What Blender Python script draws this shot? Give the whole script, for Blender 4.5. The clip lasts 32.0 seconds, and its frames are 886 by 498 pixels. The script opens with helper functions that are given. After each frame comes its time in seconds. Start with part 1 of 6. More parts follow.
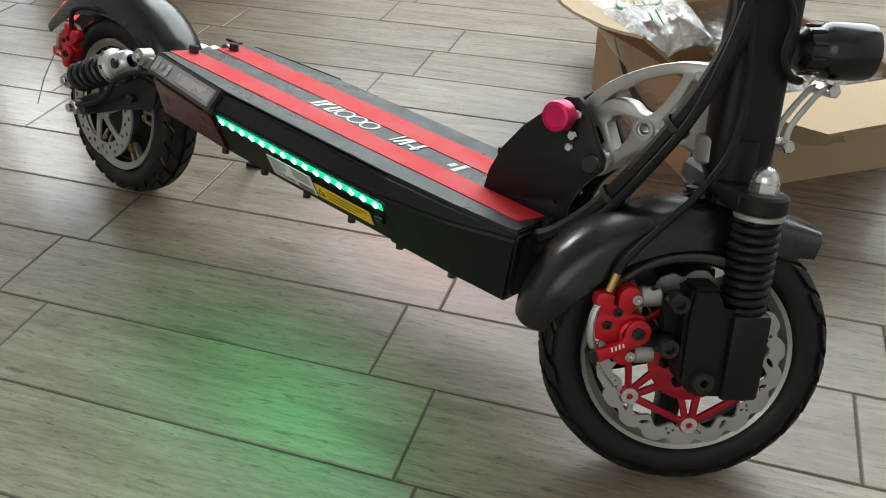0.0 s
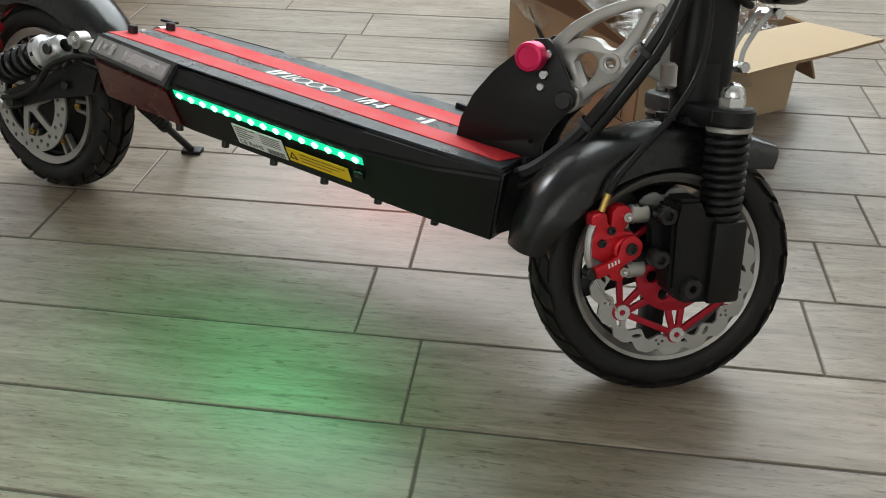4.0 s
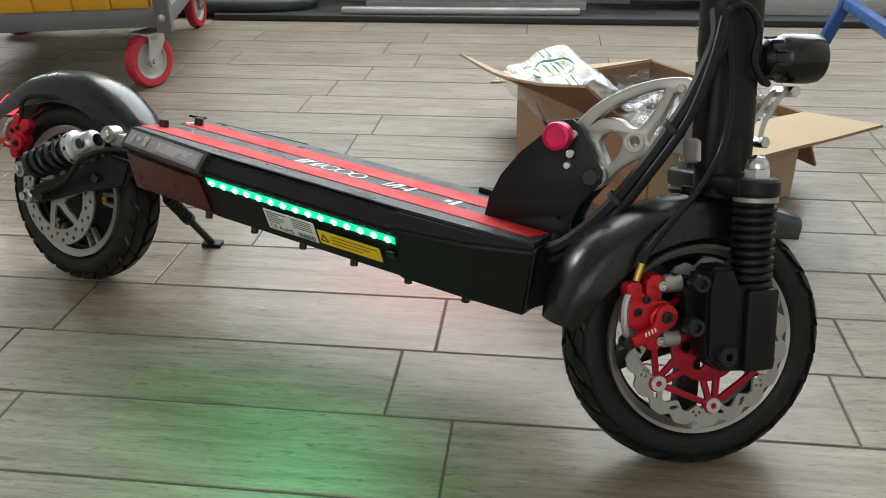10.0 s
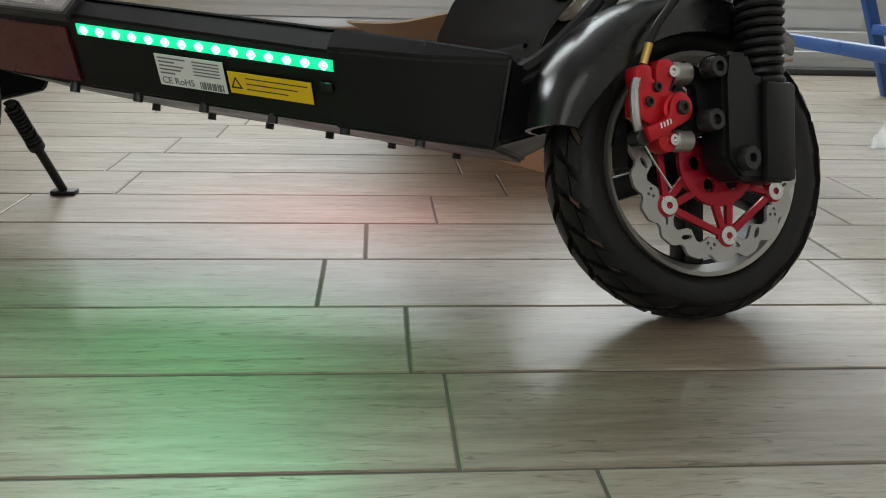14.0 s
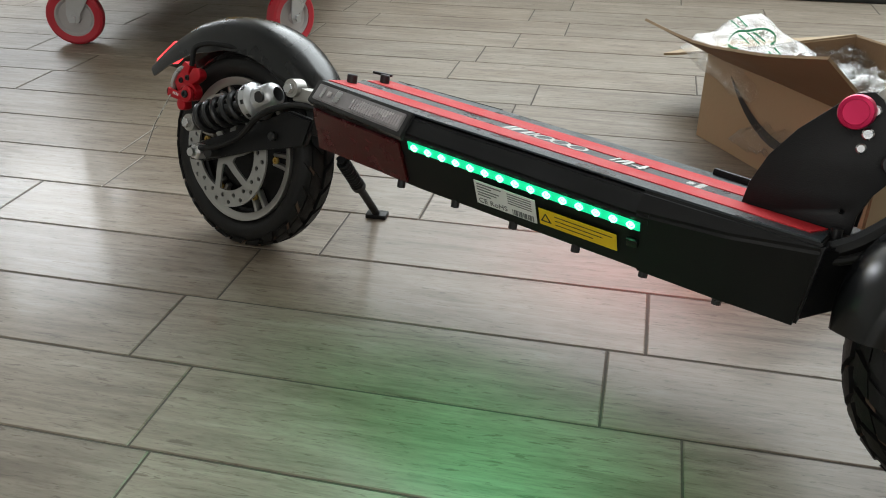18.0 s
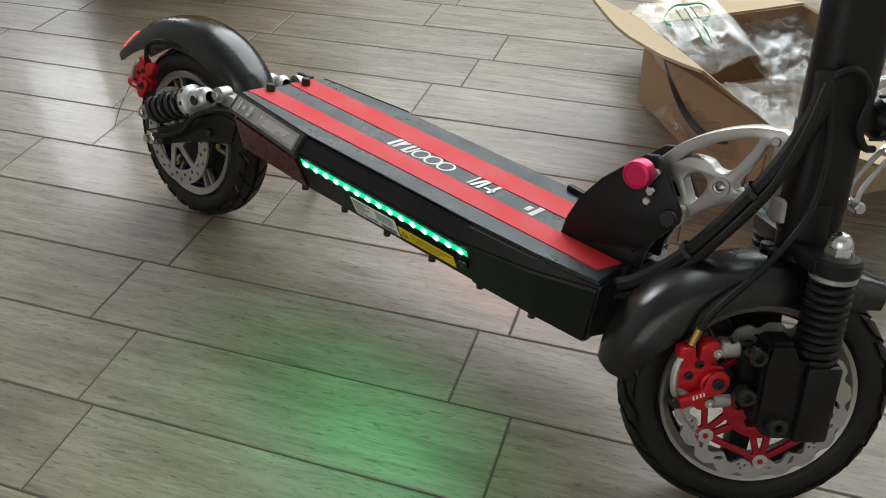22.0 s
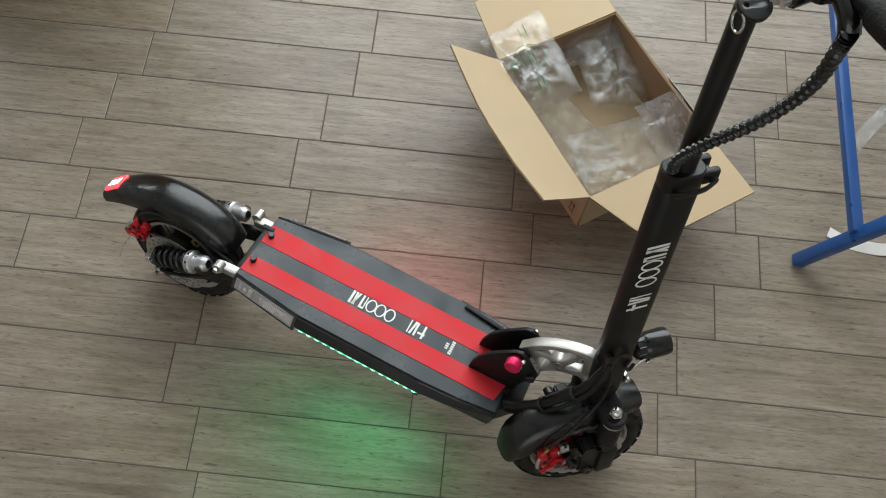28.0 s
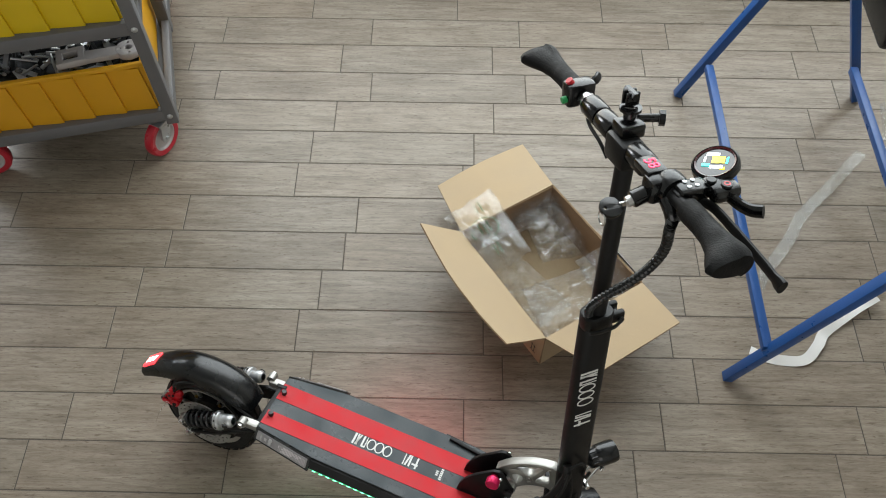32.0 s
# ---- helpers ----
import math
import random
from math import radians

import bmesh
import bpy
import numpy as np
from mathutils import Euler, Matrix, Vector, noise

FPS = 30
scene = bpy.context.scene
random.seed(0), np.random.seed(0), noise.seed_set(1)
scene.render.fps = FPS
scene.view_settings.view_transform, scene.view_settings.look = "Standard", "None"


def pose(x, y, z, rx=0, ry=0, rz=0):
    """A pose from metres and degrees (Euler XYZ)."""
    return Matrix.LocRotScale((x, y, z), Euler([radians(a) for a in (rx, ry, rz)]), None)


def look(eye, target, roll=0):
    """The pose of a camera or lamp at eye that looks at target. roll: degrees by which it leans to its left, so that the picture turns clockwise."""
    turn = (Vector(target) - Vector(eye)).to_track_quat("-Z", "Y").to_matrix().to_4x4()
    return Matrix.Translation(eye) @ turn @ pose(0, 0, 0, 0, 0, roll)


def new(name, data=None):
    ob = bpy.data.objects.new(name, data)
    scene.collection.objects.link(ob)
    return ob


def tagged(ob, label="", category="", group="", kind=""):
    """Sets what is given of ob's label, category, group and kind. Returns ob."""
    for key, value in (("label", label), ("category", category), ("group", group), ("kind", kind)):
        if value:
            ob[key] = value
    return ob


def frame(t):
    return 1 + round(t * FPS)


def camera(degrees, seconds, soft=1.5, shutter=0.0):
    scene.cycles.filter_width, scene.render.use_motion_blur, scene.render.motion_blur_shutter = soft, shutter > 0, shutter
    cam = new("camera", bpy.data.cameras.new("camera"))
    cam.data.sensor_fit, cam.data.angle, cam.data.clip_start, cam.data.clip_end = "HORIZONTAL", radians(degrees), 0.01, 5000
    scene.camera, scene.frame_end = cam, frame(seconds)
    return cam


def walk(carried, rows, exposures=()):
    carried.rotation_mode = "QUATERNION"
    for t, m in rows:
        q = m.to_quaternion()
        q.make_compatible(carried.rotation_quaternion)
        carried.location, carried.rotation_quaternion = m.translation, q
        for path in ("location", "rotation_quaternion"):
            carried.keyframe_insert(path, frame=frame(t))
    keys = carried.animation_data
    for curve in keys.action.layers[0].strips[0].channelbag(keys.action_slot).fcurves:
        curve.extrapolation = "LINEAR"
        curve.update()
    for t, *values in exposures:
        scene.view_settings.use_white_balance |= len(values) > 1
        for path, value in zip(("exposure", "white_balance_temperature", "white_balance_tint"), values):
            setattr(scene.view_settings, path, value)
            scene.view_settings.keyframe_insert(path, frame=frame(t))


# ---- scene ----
LENS = 55.84
S = 0.84  # drawing units to metres
cam = camera(LENS, 32.0, 1.0)
PATH = [
    (0, (0.3516, -0.7278, 0.7766), (-0.0375, 0.4278, -0.0970), -0.93),
    (0.5, (0.3329, -0.7270, 0.8249), (-0.0548, 0.4054, -0.0791), -0.94),
    (1, (0.3319, -0.7375, 0.8665), (-0.0535, 0.3873, -0.0479), -1.01),
    (1.5, (0.3334, -0.7441, 0.9038), (-0.0489, 0.3764, -0.0172), -1.81),
    (2, (0.3314, -0.7444, 0.9083), (-0.0309, 0.3973, 0.0055), -2.09),
    (2.5, (0.3197, -0.7324, 0.8596), (0.0074, 0.4431, -0.0184), -1.70),
    (3, (0.2775, -0.7275, 0.8063), (0.0363, 0.4662, -0.0695), -1.00),
    (3.5, (0.2566, -0.7881, 0.7445), (0.0715, 0.4171, -0.1291), -0.22),
    (5.5, (0.2043, -0.8488, 0.7305), (0.0168, 0.4054, -0.0707), -0.97),
    (6, (0.1951, -0.8519, 0.7341), (0.0061, 0.4250, -0.0300), -1.50),
    (6.5, (0.2000, -0.8509, 0.7214), (0.0105, 0.4460, -0.0081), -1.49),
    (7, (0.1987, -0.8554, 0.7206), (0.0061, 0.4583, 0.0225), -1.16),
    (7.5, (0.1998, -0.8616, 0.7183), (-0.0030, 0.4615, 0.0411), -0.99),
    (8, (0.1993, -0.8633, 0.7185), (-0.0039, 0.4607, 0.0432), -1.05),
    (8.5, (0.1980, -0.8593, 0.7138), (0.0044, 0.4645, 0.0354), -0.86),
    (9, (0.1974, -0.8585, 0.7115), (0.0153, 0.4643, 0.0281), -0.54),
    (9.5, (0.1976, -0.8594, 0.7119), (0.0208, 0.4602, 0.0208), -0.55),
    (10, (0.1980, -0.8606, 0.7108), (0.0224, 0.4551, 0.0121), -1.03),
    (10.5, (0.1957, -0.8559, 0.7049), (0.0257, 0.4588, 0.0030), -1.81),
    (11, (0.1978, -0.8515, 0.6997), (0.0467, 0.4734, 0.0129), -2.20),
    (11.5, (0.1920, -0.8332, 0.6656), (0.0749, 0.5131, 0.0145), -1.93),
    (12, (0.1711, -0.8175, 0.5837), (0.1037, 0.5524, -0.0238), -1.30),
    (12.5, (0.1588, -0.8144, 0.5064), (0.1354, 0.5772, -0.0529), -0.80),
    (13, (0.1378, -0.8047, 0.4313), (0.1604, 0.6000, -0.0944), 0.02),
    (13.5, (0.0999, -0.8074, 0.3674), (0.1793, 0.6089, -0.1204), 1.14),
    (14, (0.0631, -0.8109, 0.3322), (0.1799, 0.6088, -0.1379), 1.55),
    (14.5, (0.0391, -0.7957, 0.2986), (0.1033, 0.6372, -0.1406), 1.18),
    (15, (0.0258, -0.7816, 0.3041), (0.0287, 0.6495, -0.1454), 0.71),
    (15.5, (0.0122, -0.7743, 0.3063), (-0.0636, 0.6534, -0.1474), 0.60),
    (17.5, (-0.0166, -0.7478, 0.5605), (-0.2940, 0.5553, -0.1289), 0.65),
    (18, (0.0010, -0.7579, 0.6487), (-0.3078, 0.5136, -0.0847), -0.41),
    (18.5, (0.0238, -0.7276, 0.7139), (-0.3273, 0.5027, -0.0691), -1.68),
    (19, (0.0372, -0.6997, 0.7642), (-0.3503, 0.4941, -0.0572), -2.16),
    (19.5, (0.0592, -0.6986, 0.8114), (-0.3522, 0.4691, -0.0355), -2.18),
    (20, (0.1072, -0.7023, 0.8456), (-0.3109, 0.4425, -0.0288), -2.20),
    (20.5, (0.1491, -0.7022, 0.8454), (-0.2556, 0.4287, -0.0531), -2.02),
    (21, (0.1900, -0.7119, 0.8508), (-0.2102, 0.4090, -0.0620), -2.22),
    (21.5, (0.2221, -0.7251, 0.8641), (-0.1750, 0.3922, -0.0545), -2.23),
    (22, (0.2658, -0.7467, 0.8995), (-0.1289, 0.3635, -0.0288), -2.00),
    (22.5, (0.2734, -0.7554, 0.9427), (-0.1158, 0.3293, -0.0175), -2.62),
    (23, (0.2860, -0.7428, 1.1077), (-0.0992, 0.2862, 0.0865), -5.31),
    (23.5, (0.2688, -0.7285, 1.3266), (-0.0848, 0.2246, 0.2236), -7.90),
    (24, (0.2317, -0.7006, 1.5071), (-0.0561, 0.1795, 0.3270), -8.06),
    (24.5, (0.2030, -0.6258, 1.6094), (-0.0071, 0.1729, 0.3572), -6.83),
    (25, (0.2061, -0.5461, 1.6780), (0.0611, 0.2001, 0.3849), -4.18),
    (25.5, (0.1847, -0.4729, 1.7745), (0.0949, 0.2275, 0.4511), -0.73),
    (27.5, (0.0964, -0.3400, 1.9956), (0.0917, 0.2356, 0.6104), 6.36),
    (28, (0.0693, -0.3457, 2.0452), (0.0462, 0.2141, 0.6537), 3.72),
    (28.5, (0.0767, -0.3482, 2.0954), (0.0399, 0.2106, 0.7038), 1.68),
    (29, (0.0990, -0.3610, 2.1652), (0.0530, 0.2174, 0.7820), 0.21),
    (29.5, (0.1065, -0.3788, 2.2367), (0.0601, 0.2314, 0.8672), -0.36),
    (30, (0.1028, -0.4210, 2.2971), (0.0638, 0.2291, 0.9458), -0.20),
    (30.5, (0.0932, -0.4696, 2.3386), (0.0622, 0.2256, 1.0098), 0.11),
    (31, (0.0893, -0.5092, 2.3646), (0.0647, 0.2283, 1.0587), 0.14),
    (31.5, (0.0850, -0.5390, 2.4052), (0.0644, 0.2354, 1.1207), 0.08),
    (32, (0.0950, -0.5272, 2.4340), (0.0830, 0.2717, 1.1645), 0.24),
]
walk(cam, [(t, look(Vector(eye) * S, Vector(target) * S, roll)) for t, eye, target, roll in PATH],
     exposures=[(0.0, 0.34), (8.0, 0.38), (12.0, 0.36), (13.5, 0.31), (15.0, 0.27), (18.0, 0.15), (20.0, 0.13), (22.0, 0.17), (25.5, 0.13), (28.0, 0.10), (32.0, 0.06)])

# ---- light ----
world = bpy.data.worlds.new("world")
scene.world = world
world.use_nodes = True
wn = world.node_tree.nodes
sky = wn.new("ShaderNodeTexSky")
sky.sky_type, sky.sun_disc = "NISHITA", False
sky.sun_elevation, sky.sun_rotation = radians(20), radians(-42)
world.node_tree.links.new(sky.outputs[0], wn["Background"].inputs[0])
wn["Background"].inputs[1].default_value = 0.08


def window_light(name, centre, target, w, h, watts, colour):
    lamp = bpy.data.lights.new(name, "AREA")
    lamp.shape, lamp.size, lamp.size_y, lamp.energy, lamp.color = "RECTANGLE", w * S, h * S, watts, colour
    ob = new(name, lamp)
    ob.matrix_world = look(Vector(centre) * S, Vector(target) * S)
    return ob


window_light("window_light_north", (0.55, 2.88, 2.61), (0.45, 0.0, 2.52), 4.4, 3.30, 160, (0.925, 0.985, 0.985))
window_light("window_light_north_west", (-3.04, 2.84, 1.55), (-0.5, 0.4, 0.0), 0.80, 0.80, 25, (0.88, 0.94, 1.0))
# added fill for the south-facing sides; no source is known there
window_light("fill_light_south", (-0.4, -2.9, 1.9), (0.0, 0.4, 0.3), 2.6, 1.7, 14, (1.0, 0.94, 0.86))


def strip_light(name, sgn, watts, colour):
    """The light that the diode strip throws down and out from the deck's side."""
    lamp = bpy.data.lights.new(name, "AREA")
    lamp.shape, lamp.size, lamp.size_y, lamp.energy, lamp.color = "ELLIPSE", 0.36 * S, 0.15 * S, watts, colour
    lamp.spread = radians(165)
    m = Matrix.Translation((0.0293, 0.0982, -0.004)) @ Matrix.Rotation(radians(-19.6), 4, "Z") @ Matrix.Rotation(radians(-15.8), 4, "X")
    p, q = m @ Vector((-0.110, sgn * 0.182, 0.196)), m @ Vector((-0.110, sgn * 0.30, 0.05))
    ob = new(name, lamp)
    z = (p - q).normalized()
    x = (m.to_3x3() @ Vector((1, 0, -0.054))).normalized()
    y = z.cross(x).normalized()
    r = Matrix((y.cross(z).normalized(), y, z)).transposed().to_4x4()
    r.translation = p * S
    ob.matrix_world = r


strip_light("strip_light_green", -1, 0.36, (0.02, 1.0, 0.34))
strip_light("strip_light_red", 1, 0.12, (1.0, 0.06, 0.10))


# ---- materials ----
def nodes_of(name):
    m = bpy.data.materials.new(name)
    m.use_nodes = True
    return m, m.node_tree, m.node_tree.nodes["Principled BSDF"]


def mk(name, col, rough=0.5, metal=0.0, var=0.12, scale=14.0, bump=0.15, bscale=160.0, rvar=0.12, emit=None, coat=0.0, spec=0.5, alpha=1.0, trans=0.0):
    """A painted, moulded or metal surface: two scales of colour change, uneven gloss and a fine relief."""
    m, nt, b = nodes_of(name)
    n, l = nt.nodes, nt.links
    co = n.new("ShaderNodeTexCoord")
    big, fine = n.new("ShaderNodeTexNoise"), n.new("ShaderNodeTexNoise")
    big.inputs["Scale"].default_value, big.inputs["Detail"].default_value = scale, 5
    fine.inputs["Scale"].default_value, fine.inputs["Detail"].default_value = bscale, 3
    for t in (big, fine):
        l.new(co.outputs["Object"], t.inputs["Vector"])
    mix = n.new("ShaderNodeMix")
    mix.data_type = "RGBA"
    mix.inputs["A"].default_value = (*[c * (1 - var) for c in col], 1)
    mix.inputs["B"].default_value = (*[min(1, c * (1 + var)) for c in col], 1)
    l.new(big.outputs["Fac"], mix.inputs["Factor"])
    l.new(mix.outputs["Result"], b.inputs["Base Color"])
    rr = n.new("ShaderNodeMapRange")
    rr.inputs["From Min"].default_value, rr.inputs["From Max"].default_value = 0.3, 0.7
    rr.inputs["To Min"].default_value, rr.inputs["To Max"].default_value = max(0.02, rough - rvar), min(1, rough + rvar)
    l.new(big.outputs["Fac"], rr.inputs["Value"])
    l.new(rr.outputs["Result"], b.inputs["Roughness"])
    b.inputs["Metallic"].default_value = metal
    b.inputs["Coat Weight"].default_value = coat
    b.inputs["Specular IOR Level"].default_value = spec
    b.inputs["Alpha"].default_value = alpha
    b.inputs["Transmission Weight"].default_value = trans
    if bump:
        bp = n.new("ShaderNodeBump")
        bp.inputs["Strength"].default_value, bp.inputs["Distance"].default_value = bump, 0.001
        l.new(fine.outputs["Fac"], bp.inputs["Height"])
        l.new(bp.outputs["Normal"], b.inputs["Normal"])
    if emit:
        b.inputs["Emission Color"].default_value = (*emit[:3], 1)
        b.inputs["Emission Strength"].default_value = emit[3]
    return m


def tile_material():
    """Wood-look porcelain: streaks along the plank, darker flecks, each plank of its own tone."""
    m, nt, b = nodes_of("wood_look_porcelain")
    n, l = nt.nodes, nt.links
    co, info, geo = n.new("ShaderNodeTexCoord"), n.new("ShaderNodeObjectInfo"), n.new("ShaderNodeNewGeometry")
    rnd = n.new("ShaderNodeMath")
    rnd.operation = "ADD"
    l.new(info.outputs["Random"], rnd.inputs[0])
    l.new(geo.outputs["Random Per Island"], rnd.inputs[1])
    off = n.new("ShaderNodeVectorMath")
    off.operation = "MULTIPLY_ADD"
    l.new(rnd.outputs[0], off.inputs[0])
    off.inputs[1].default_value = (7.3, 3.1, 5.7)
    l.new(co.outputs["Object"], off.inputs[2])

    def noise_at(sx, sy, scale, detail, dist=0.0):
        mp, t = n.new("ShaderNodeMapping"), n.new("ShaderNodeTexNoise")
        mp.inputs["Scale"].default_value = (sx, sy, 1)
        t.inputs["Scale"].default_value, t.inputs["Detail"].default_value, t.inputs["Distortion"].default_value = scale, detail, dist
        t.inputs["Roughness"].default_value = 0.62
        l.new(off.outputs[0], mp.inputs["Vector"])
        l.new(mp.outputs[0], t.inputs["Vector"])
        return t.outputs["Fac"]

    def ramp(fac, stops):
        r = n.new("ShaderNodeValToRGB")
        while len(r.color_ramp.elements) < len(stops):
            r.color_ramp.elements.new(0.5)
        for e, (p, c) in zip(r.color_ramp.elements, stops):
            e.position, e.color = p, (*c, 1)
        l.new(fac, r.inputs["Fac"])
        return r.outputs["Color"]

    def mixed(kind, fac, a, c):
        x = n.new("ShaderNodeMix")
        x.data_type, x.blend_type = "RGBA", kind
        if isinstance(fac, float):
            x.inputs["Factor"].default_value = fac
        else:
            l.new(fac, x.inputs["Factor"])
        l.new(a, x.inputs["A"])
        l.new(c, x.inputs["B"])
        return x.outputs["Result"]

    streak = noise_at(1.5, 17.0, 3.4, 12, 1.1)
    grain = noise_at(24.0, 160.0, 2.0, 10, 0.5)
    cloud = noise_at(2.2, 5.0, 2.0, 4, 0.4)
    fleck = noise_at(13.0, 95.0, 2.4, 10, 0.9)
    base = ramp(streak, [(0.25, (0.150, 0.117, 0.085)), (0.45, (0.226, 0.187, 0.145)), (0.60, (0.276, 0.236, 0.188)), (0.82, (0.342, 0.302, 0.250))])
    half = n.new("ShaderNodeMath")
    half.operation, half.inputs[1].default_value = "MULTIPLY", 0.5
    l.new(rnd.outputs[0], half.inputs[0])
    tone = ramp(half.outputs[0], [(0.1, (0.86, 0.865, 0.86)), (0.35, (1.0, 1.0, 0.985)), (0.55, (0.95, 0.925, 0.895)), (0.85, (1.08, 1.075, 1.05))])
    base = mixed("MULTIPLY", 1.0, base, tone)
    base = mixed("MULTIPLY", 0.88, base, ramp(grain, [(0.32, (0.72, 0.69, 0.66)), (0.50, (1, 1, 1)), (0.72, (1.10, 1.10, 1.10))]))
    base = mixed("MULTIPLY", 0.7, base, ramp(cloud, [(0.3, (0.70, 0.65, 0.59)), (0.6, (1.08, 1.08, 1.08))]))
    base = mixed("MULTIPLY", 0.72, base, ramp(fleck, [(0.35, (0.42, 0.34, 0.27)), (0.42, (1, 1, 1))]))
    l.new(base, b.inputs["Base Color"])
    b.inputs["Specular IOR Level"].default_value = 0.62
    rg = n.new("ShaderNodeMapRange")
    rg.inputs["To Min"].default_value, rg.inputs["To Max"].default_value = 0.46, 0.60
    b.inputs["Coat Weight"].default_value, b.inputs["Coat Roughness"].default_value = 0.14, 0.14
    l.new(grain, rg.inputs["Value"])
    l.new(rg.outputs[0], b.inputs["Roughness"])
    bp = n.new("ShaderNodeBump")
    bp.inputs["Strength"].default_value, bp.inputs["Distance"].default_value = 0.10, 0.0008
    l.new(grain, bp.inputs["Height"])
    l.new(bp.outputs["Normal"], b.inputs["Normal"])
    return m


TILE = tile_material()
GROUT = mk("grey_grout", (0.088, 0.075, 0.062), 0.85, var=0.25, scale=30, bump=0.4)
BLACK = mk("black_powder_coat", (0.0068, 0.0068, 0.0072), 0.42, var=0.3, bump=0.25, bscale=900, spec=0.26)
SATIN = mk("satin_black_plastic", (0.0045, 0.005, 0.0055), 0.23, var=0.3, bump=0.10, bscale=700, spec=0.5)
RUBBER = mk("tyre_rubber", (0.0085, 0.0082, 0.0080), 0.52, var=0.5, scale=25, bump=0.35, bscale=500, spec=0.28)
GRIPM = mk("dimpled_grip_rubber", (0.0042, 0.0042, 0.0042), 0.62, var=0.3, scale=60, bump=0.8, bscale=420, spec=0.2)
DUSTY = mk("scuffed_tyre_rubber", (0.085, 0.052, 0.036), 0.85, var=0.5, scale=40, bump=0.4, bscale=400)
HOSE = mk("black_cable_sheath", (0.0055, 0.0055, 0.0055), 0.5, var=0.2, bump=0.15, spec=0.3)
RED = mk("red_anodised_aluminium", (0.50, 0.012, 0.022), 0.34, metal=0.45, var=0.15, bump=0.1, bscale=600)
MAGENTA = mk("pink_red_anodised_knob", (0.62, 0.012, 0.09), 0.33, metal=0.5, var=0.08, bump=0.05)
ALU = mk("cast_aluminium", (0.40, 0.39, 0.365), 0.44, metal=0.8, var=0.10, scale=30, bump=0.12, bscale=900)
CRIMSON = mk("crimson_anodised_carrier", (0.34, 0.006, 0.020), 0.36, metal=0.45, var=0.15, bump=0.08, bscale=600)
STEEL = mk("bright_steel", (0.62, 0.62, 0.62), 0.24, metal=1.0, var=0.15, scale=40, bump=0.1)
DISCM = mk("brushed_disc_steel", (0.38, 0.38, 0.365), 0.42, metal=0.7, var=0.15, scale=40, bump=0.25, bscale=700)
BRASS = mk("brass", (0.55, 0.38, 0.12), 0.35, metal=1.0, bump=0.05)
BOLT = mk("black_oxide_bolt", (0.035, 0.035, 0.036), 0.32, metal=0.6, bump=0.1)
MATRED = mk("red_grip_tape", (0.58, 0.014, 0.022), 0.66, var=0.14, scale=22, bump=0.5, bscale=1400)
MATGREY = mk("worn_dark_grip_tape", (0.016, 0.025, 0.030), 0.34, var=0.7, scale=16, bump=0.5, bscale=1400, rvar=0.2)
WHITEP = mk("white_print", (0.72, 0.72, 0.70), 0.6, var=0.06, bump=0.0)
GREYP = mk("grey_small_print", (0.16, 0.16, 0.16), 0.6, var=0.2, bump=0.0)
YELLOWP = mk("yellow_label", (0.80, 0.52, 0.01), 0.45, var=0.06, bump=0.0)
BLACKP = mk("black_print", (0.02, 0.02, 0.02), 0.6, var=0.1, bump=0.0)
REFLM = mk("dark_red_reflector", (0.062, 0.003, 0.005), 0.22, var=0.15, scale=60, bump=0.5, bscale=500, coat=0.4)
CELLM = mk("silvered_reflector_cell", (0.58, 0.54, 0.55), 0.30, metal=0.4, var=0.10, scale=30, bump=0.1, bscale=500)
LENSM = mk("clear_lamp_lens", (0.26, 0.245, 0.25), 0.12, var=0.2, scale=120, bump=0.6, bscale=380, coat=0.5)
LENSD = mk("smoked_lamp_bezel", (0.03, 0.03, 0.03), 0.2, bump=0.05)
LEDG = mk("lit_green_led", (0.1, 0.9, 0.5), 0.4, bump=0.0, emit=(0.16, 1.0, 0.44, 5.0))
LEDS = mk("green_glowing_strip", (0.02, 0.5, 0.25), 0.4, bump=0.0, emit=(0.0, 0.66, 0.30, 0.80))
LEDR = mk("lit_red_led", (0.9, 0.1, 0.1), 0.4, bump=0.0, emit=(1.0, 0.03, 0.03, 3.0))
TAILM = mk("lit_tail_lamp", (0.9, 0.05, 0.05), 0.3, bump=0.0, emit=(1.0, 0.03, 0.04, 3.0))
TAILW = mk("tail_lamp_core", (0.9, 0.5, 0.5), 0.3, bump=0.0, emit=(1.0, 0.66, 0.64, 16.0))
CARD = mk("brown_corrugated_cardboard", (0.235, 0.142, 0.078), 0.8, var=0.14, scale=9, bump=0.35, bscale=120)
CARDIN = mk("pale_cardboard_lining", (0.44, 0.33, 0.205), 0.78, var=0.1, scale=8, bump=0.3, bscale=120)
CARDEDGE = mk("raw_cardboard_edge", (0.28, 0.19, 0.11), 0.9, var=0.4, scale=160, bump=0.5)
YELLOW = mk("yellow_bin_plastic", (0.66, 0.33, 0.008), 0.42, var=0.1, scale=8, bump=0.15, bscale=300)
YELLOW2 = mk("lemon_bin_plastic", (0.70, 0.49, 0.008), 0.42, var=0.08, scale=8, bump=0.15, bscale=300)
CARTM = mk("grey_painted_steel", (0.135, 0.135, 0.14), 0.5, var=0.15, scale=20, bump=0.3, bscale=400)
REDPU = mk("red_polyurethane_tyre", (0.47, 0.020, 0.036), 0.38, var=0.12, bump=0.15)
HUBW = mk("pale_grey_wheel_hub", (0.42, 0.395, 0.39), 0.5, var=0.12, bump=0.2)
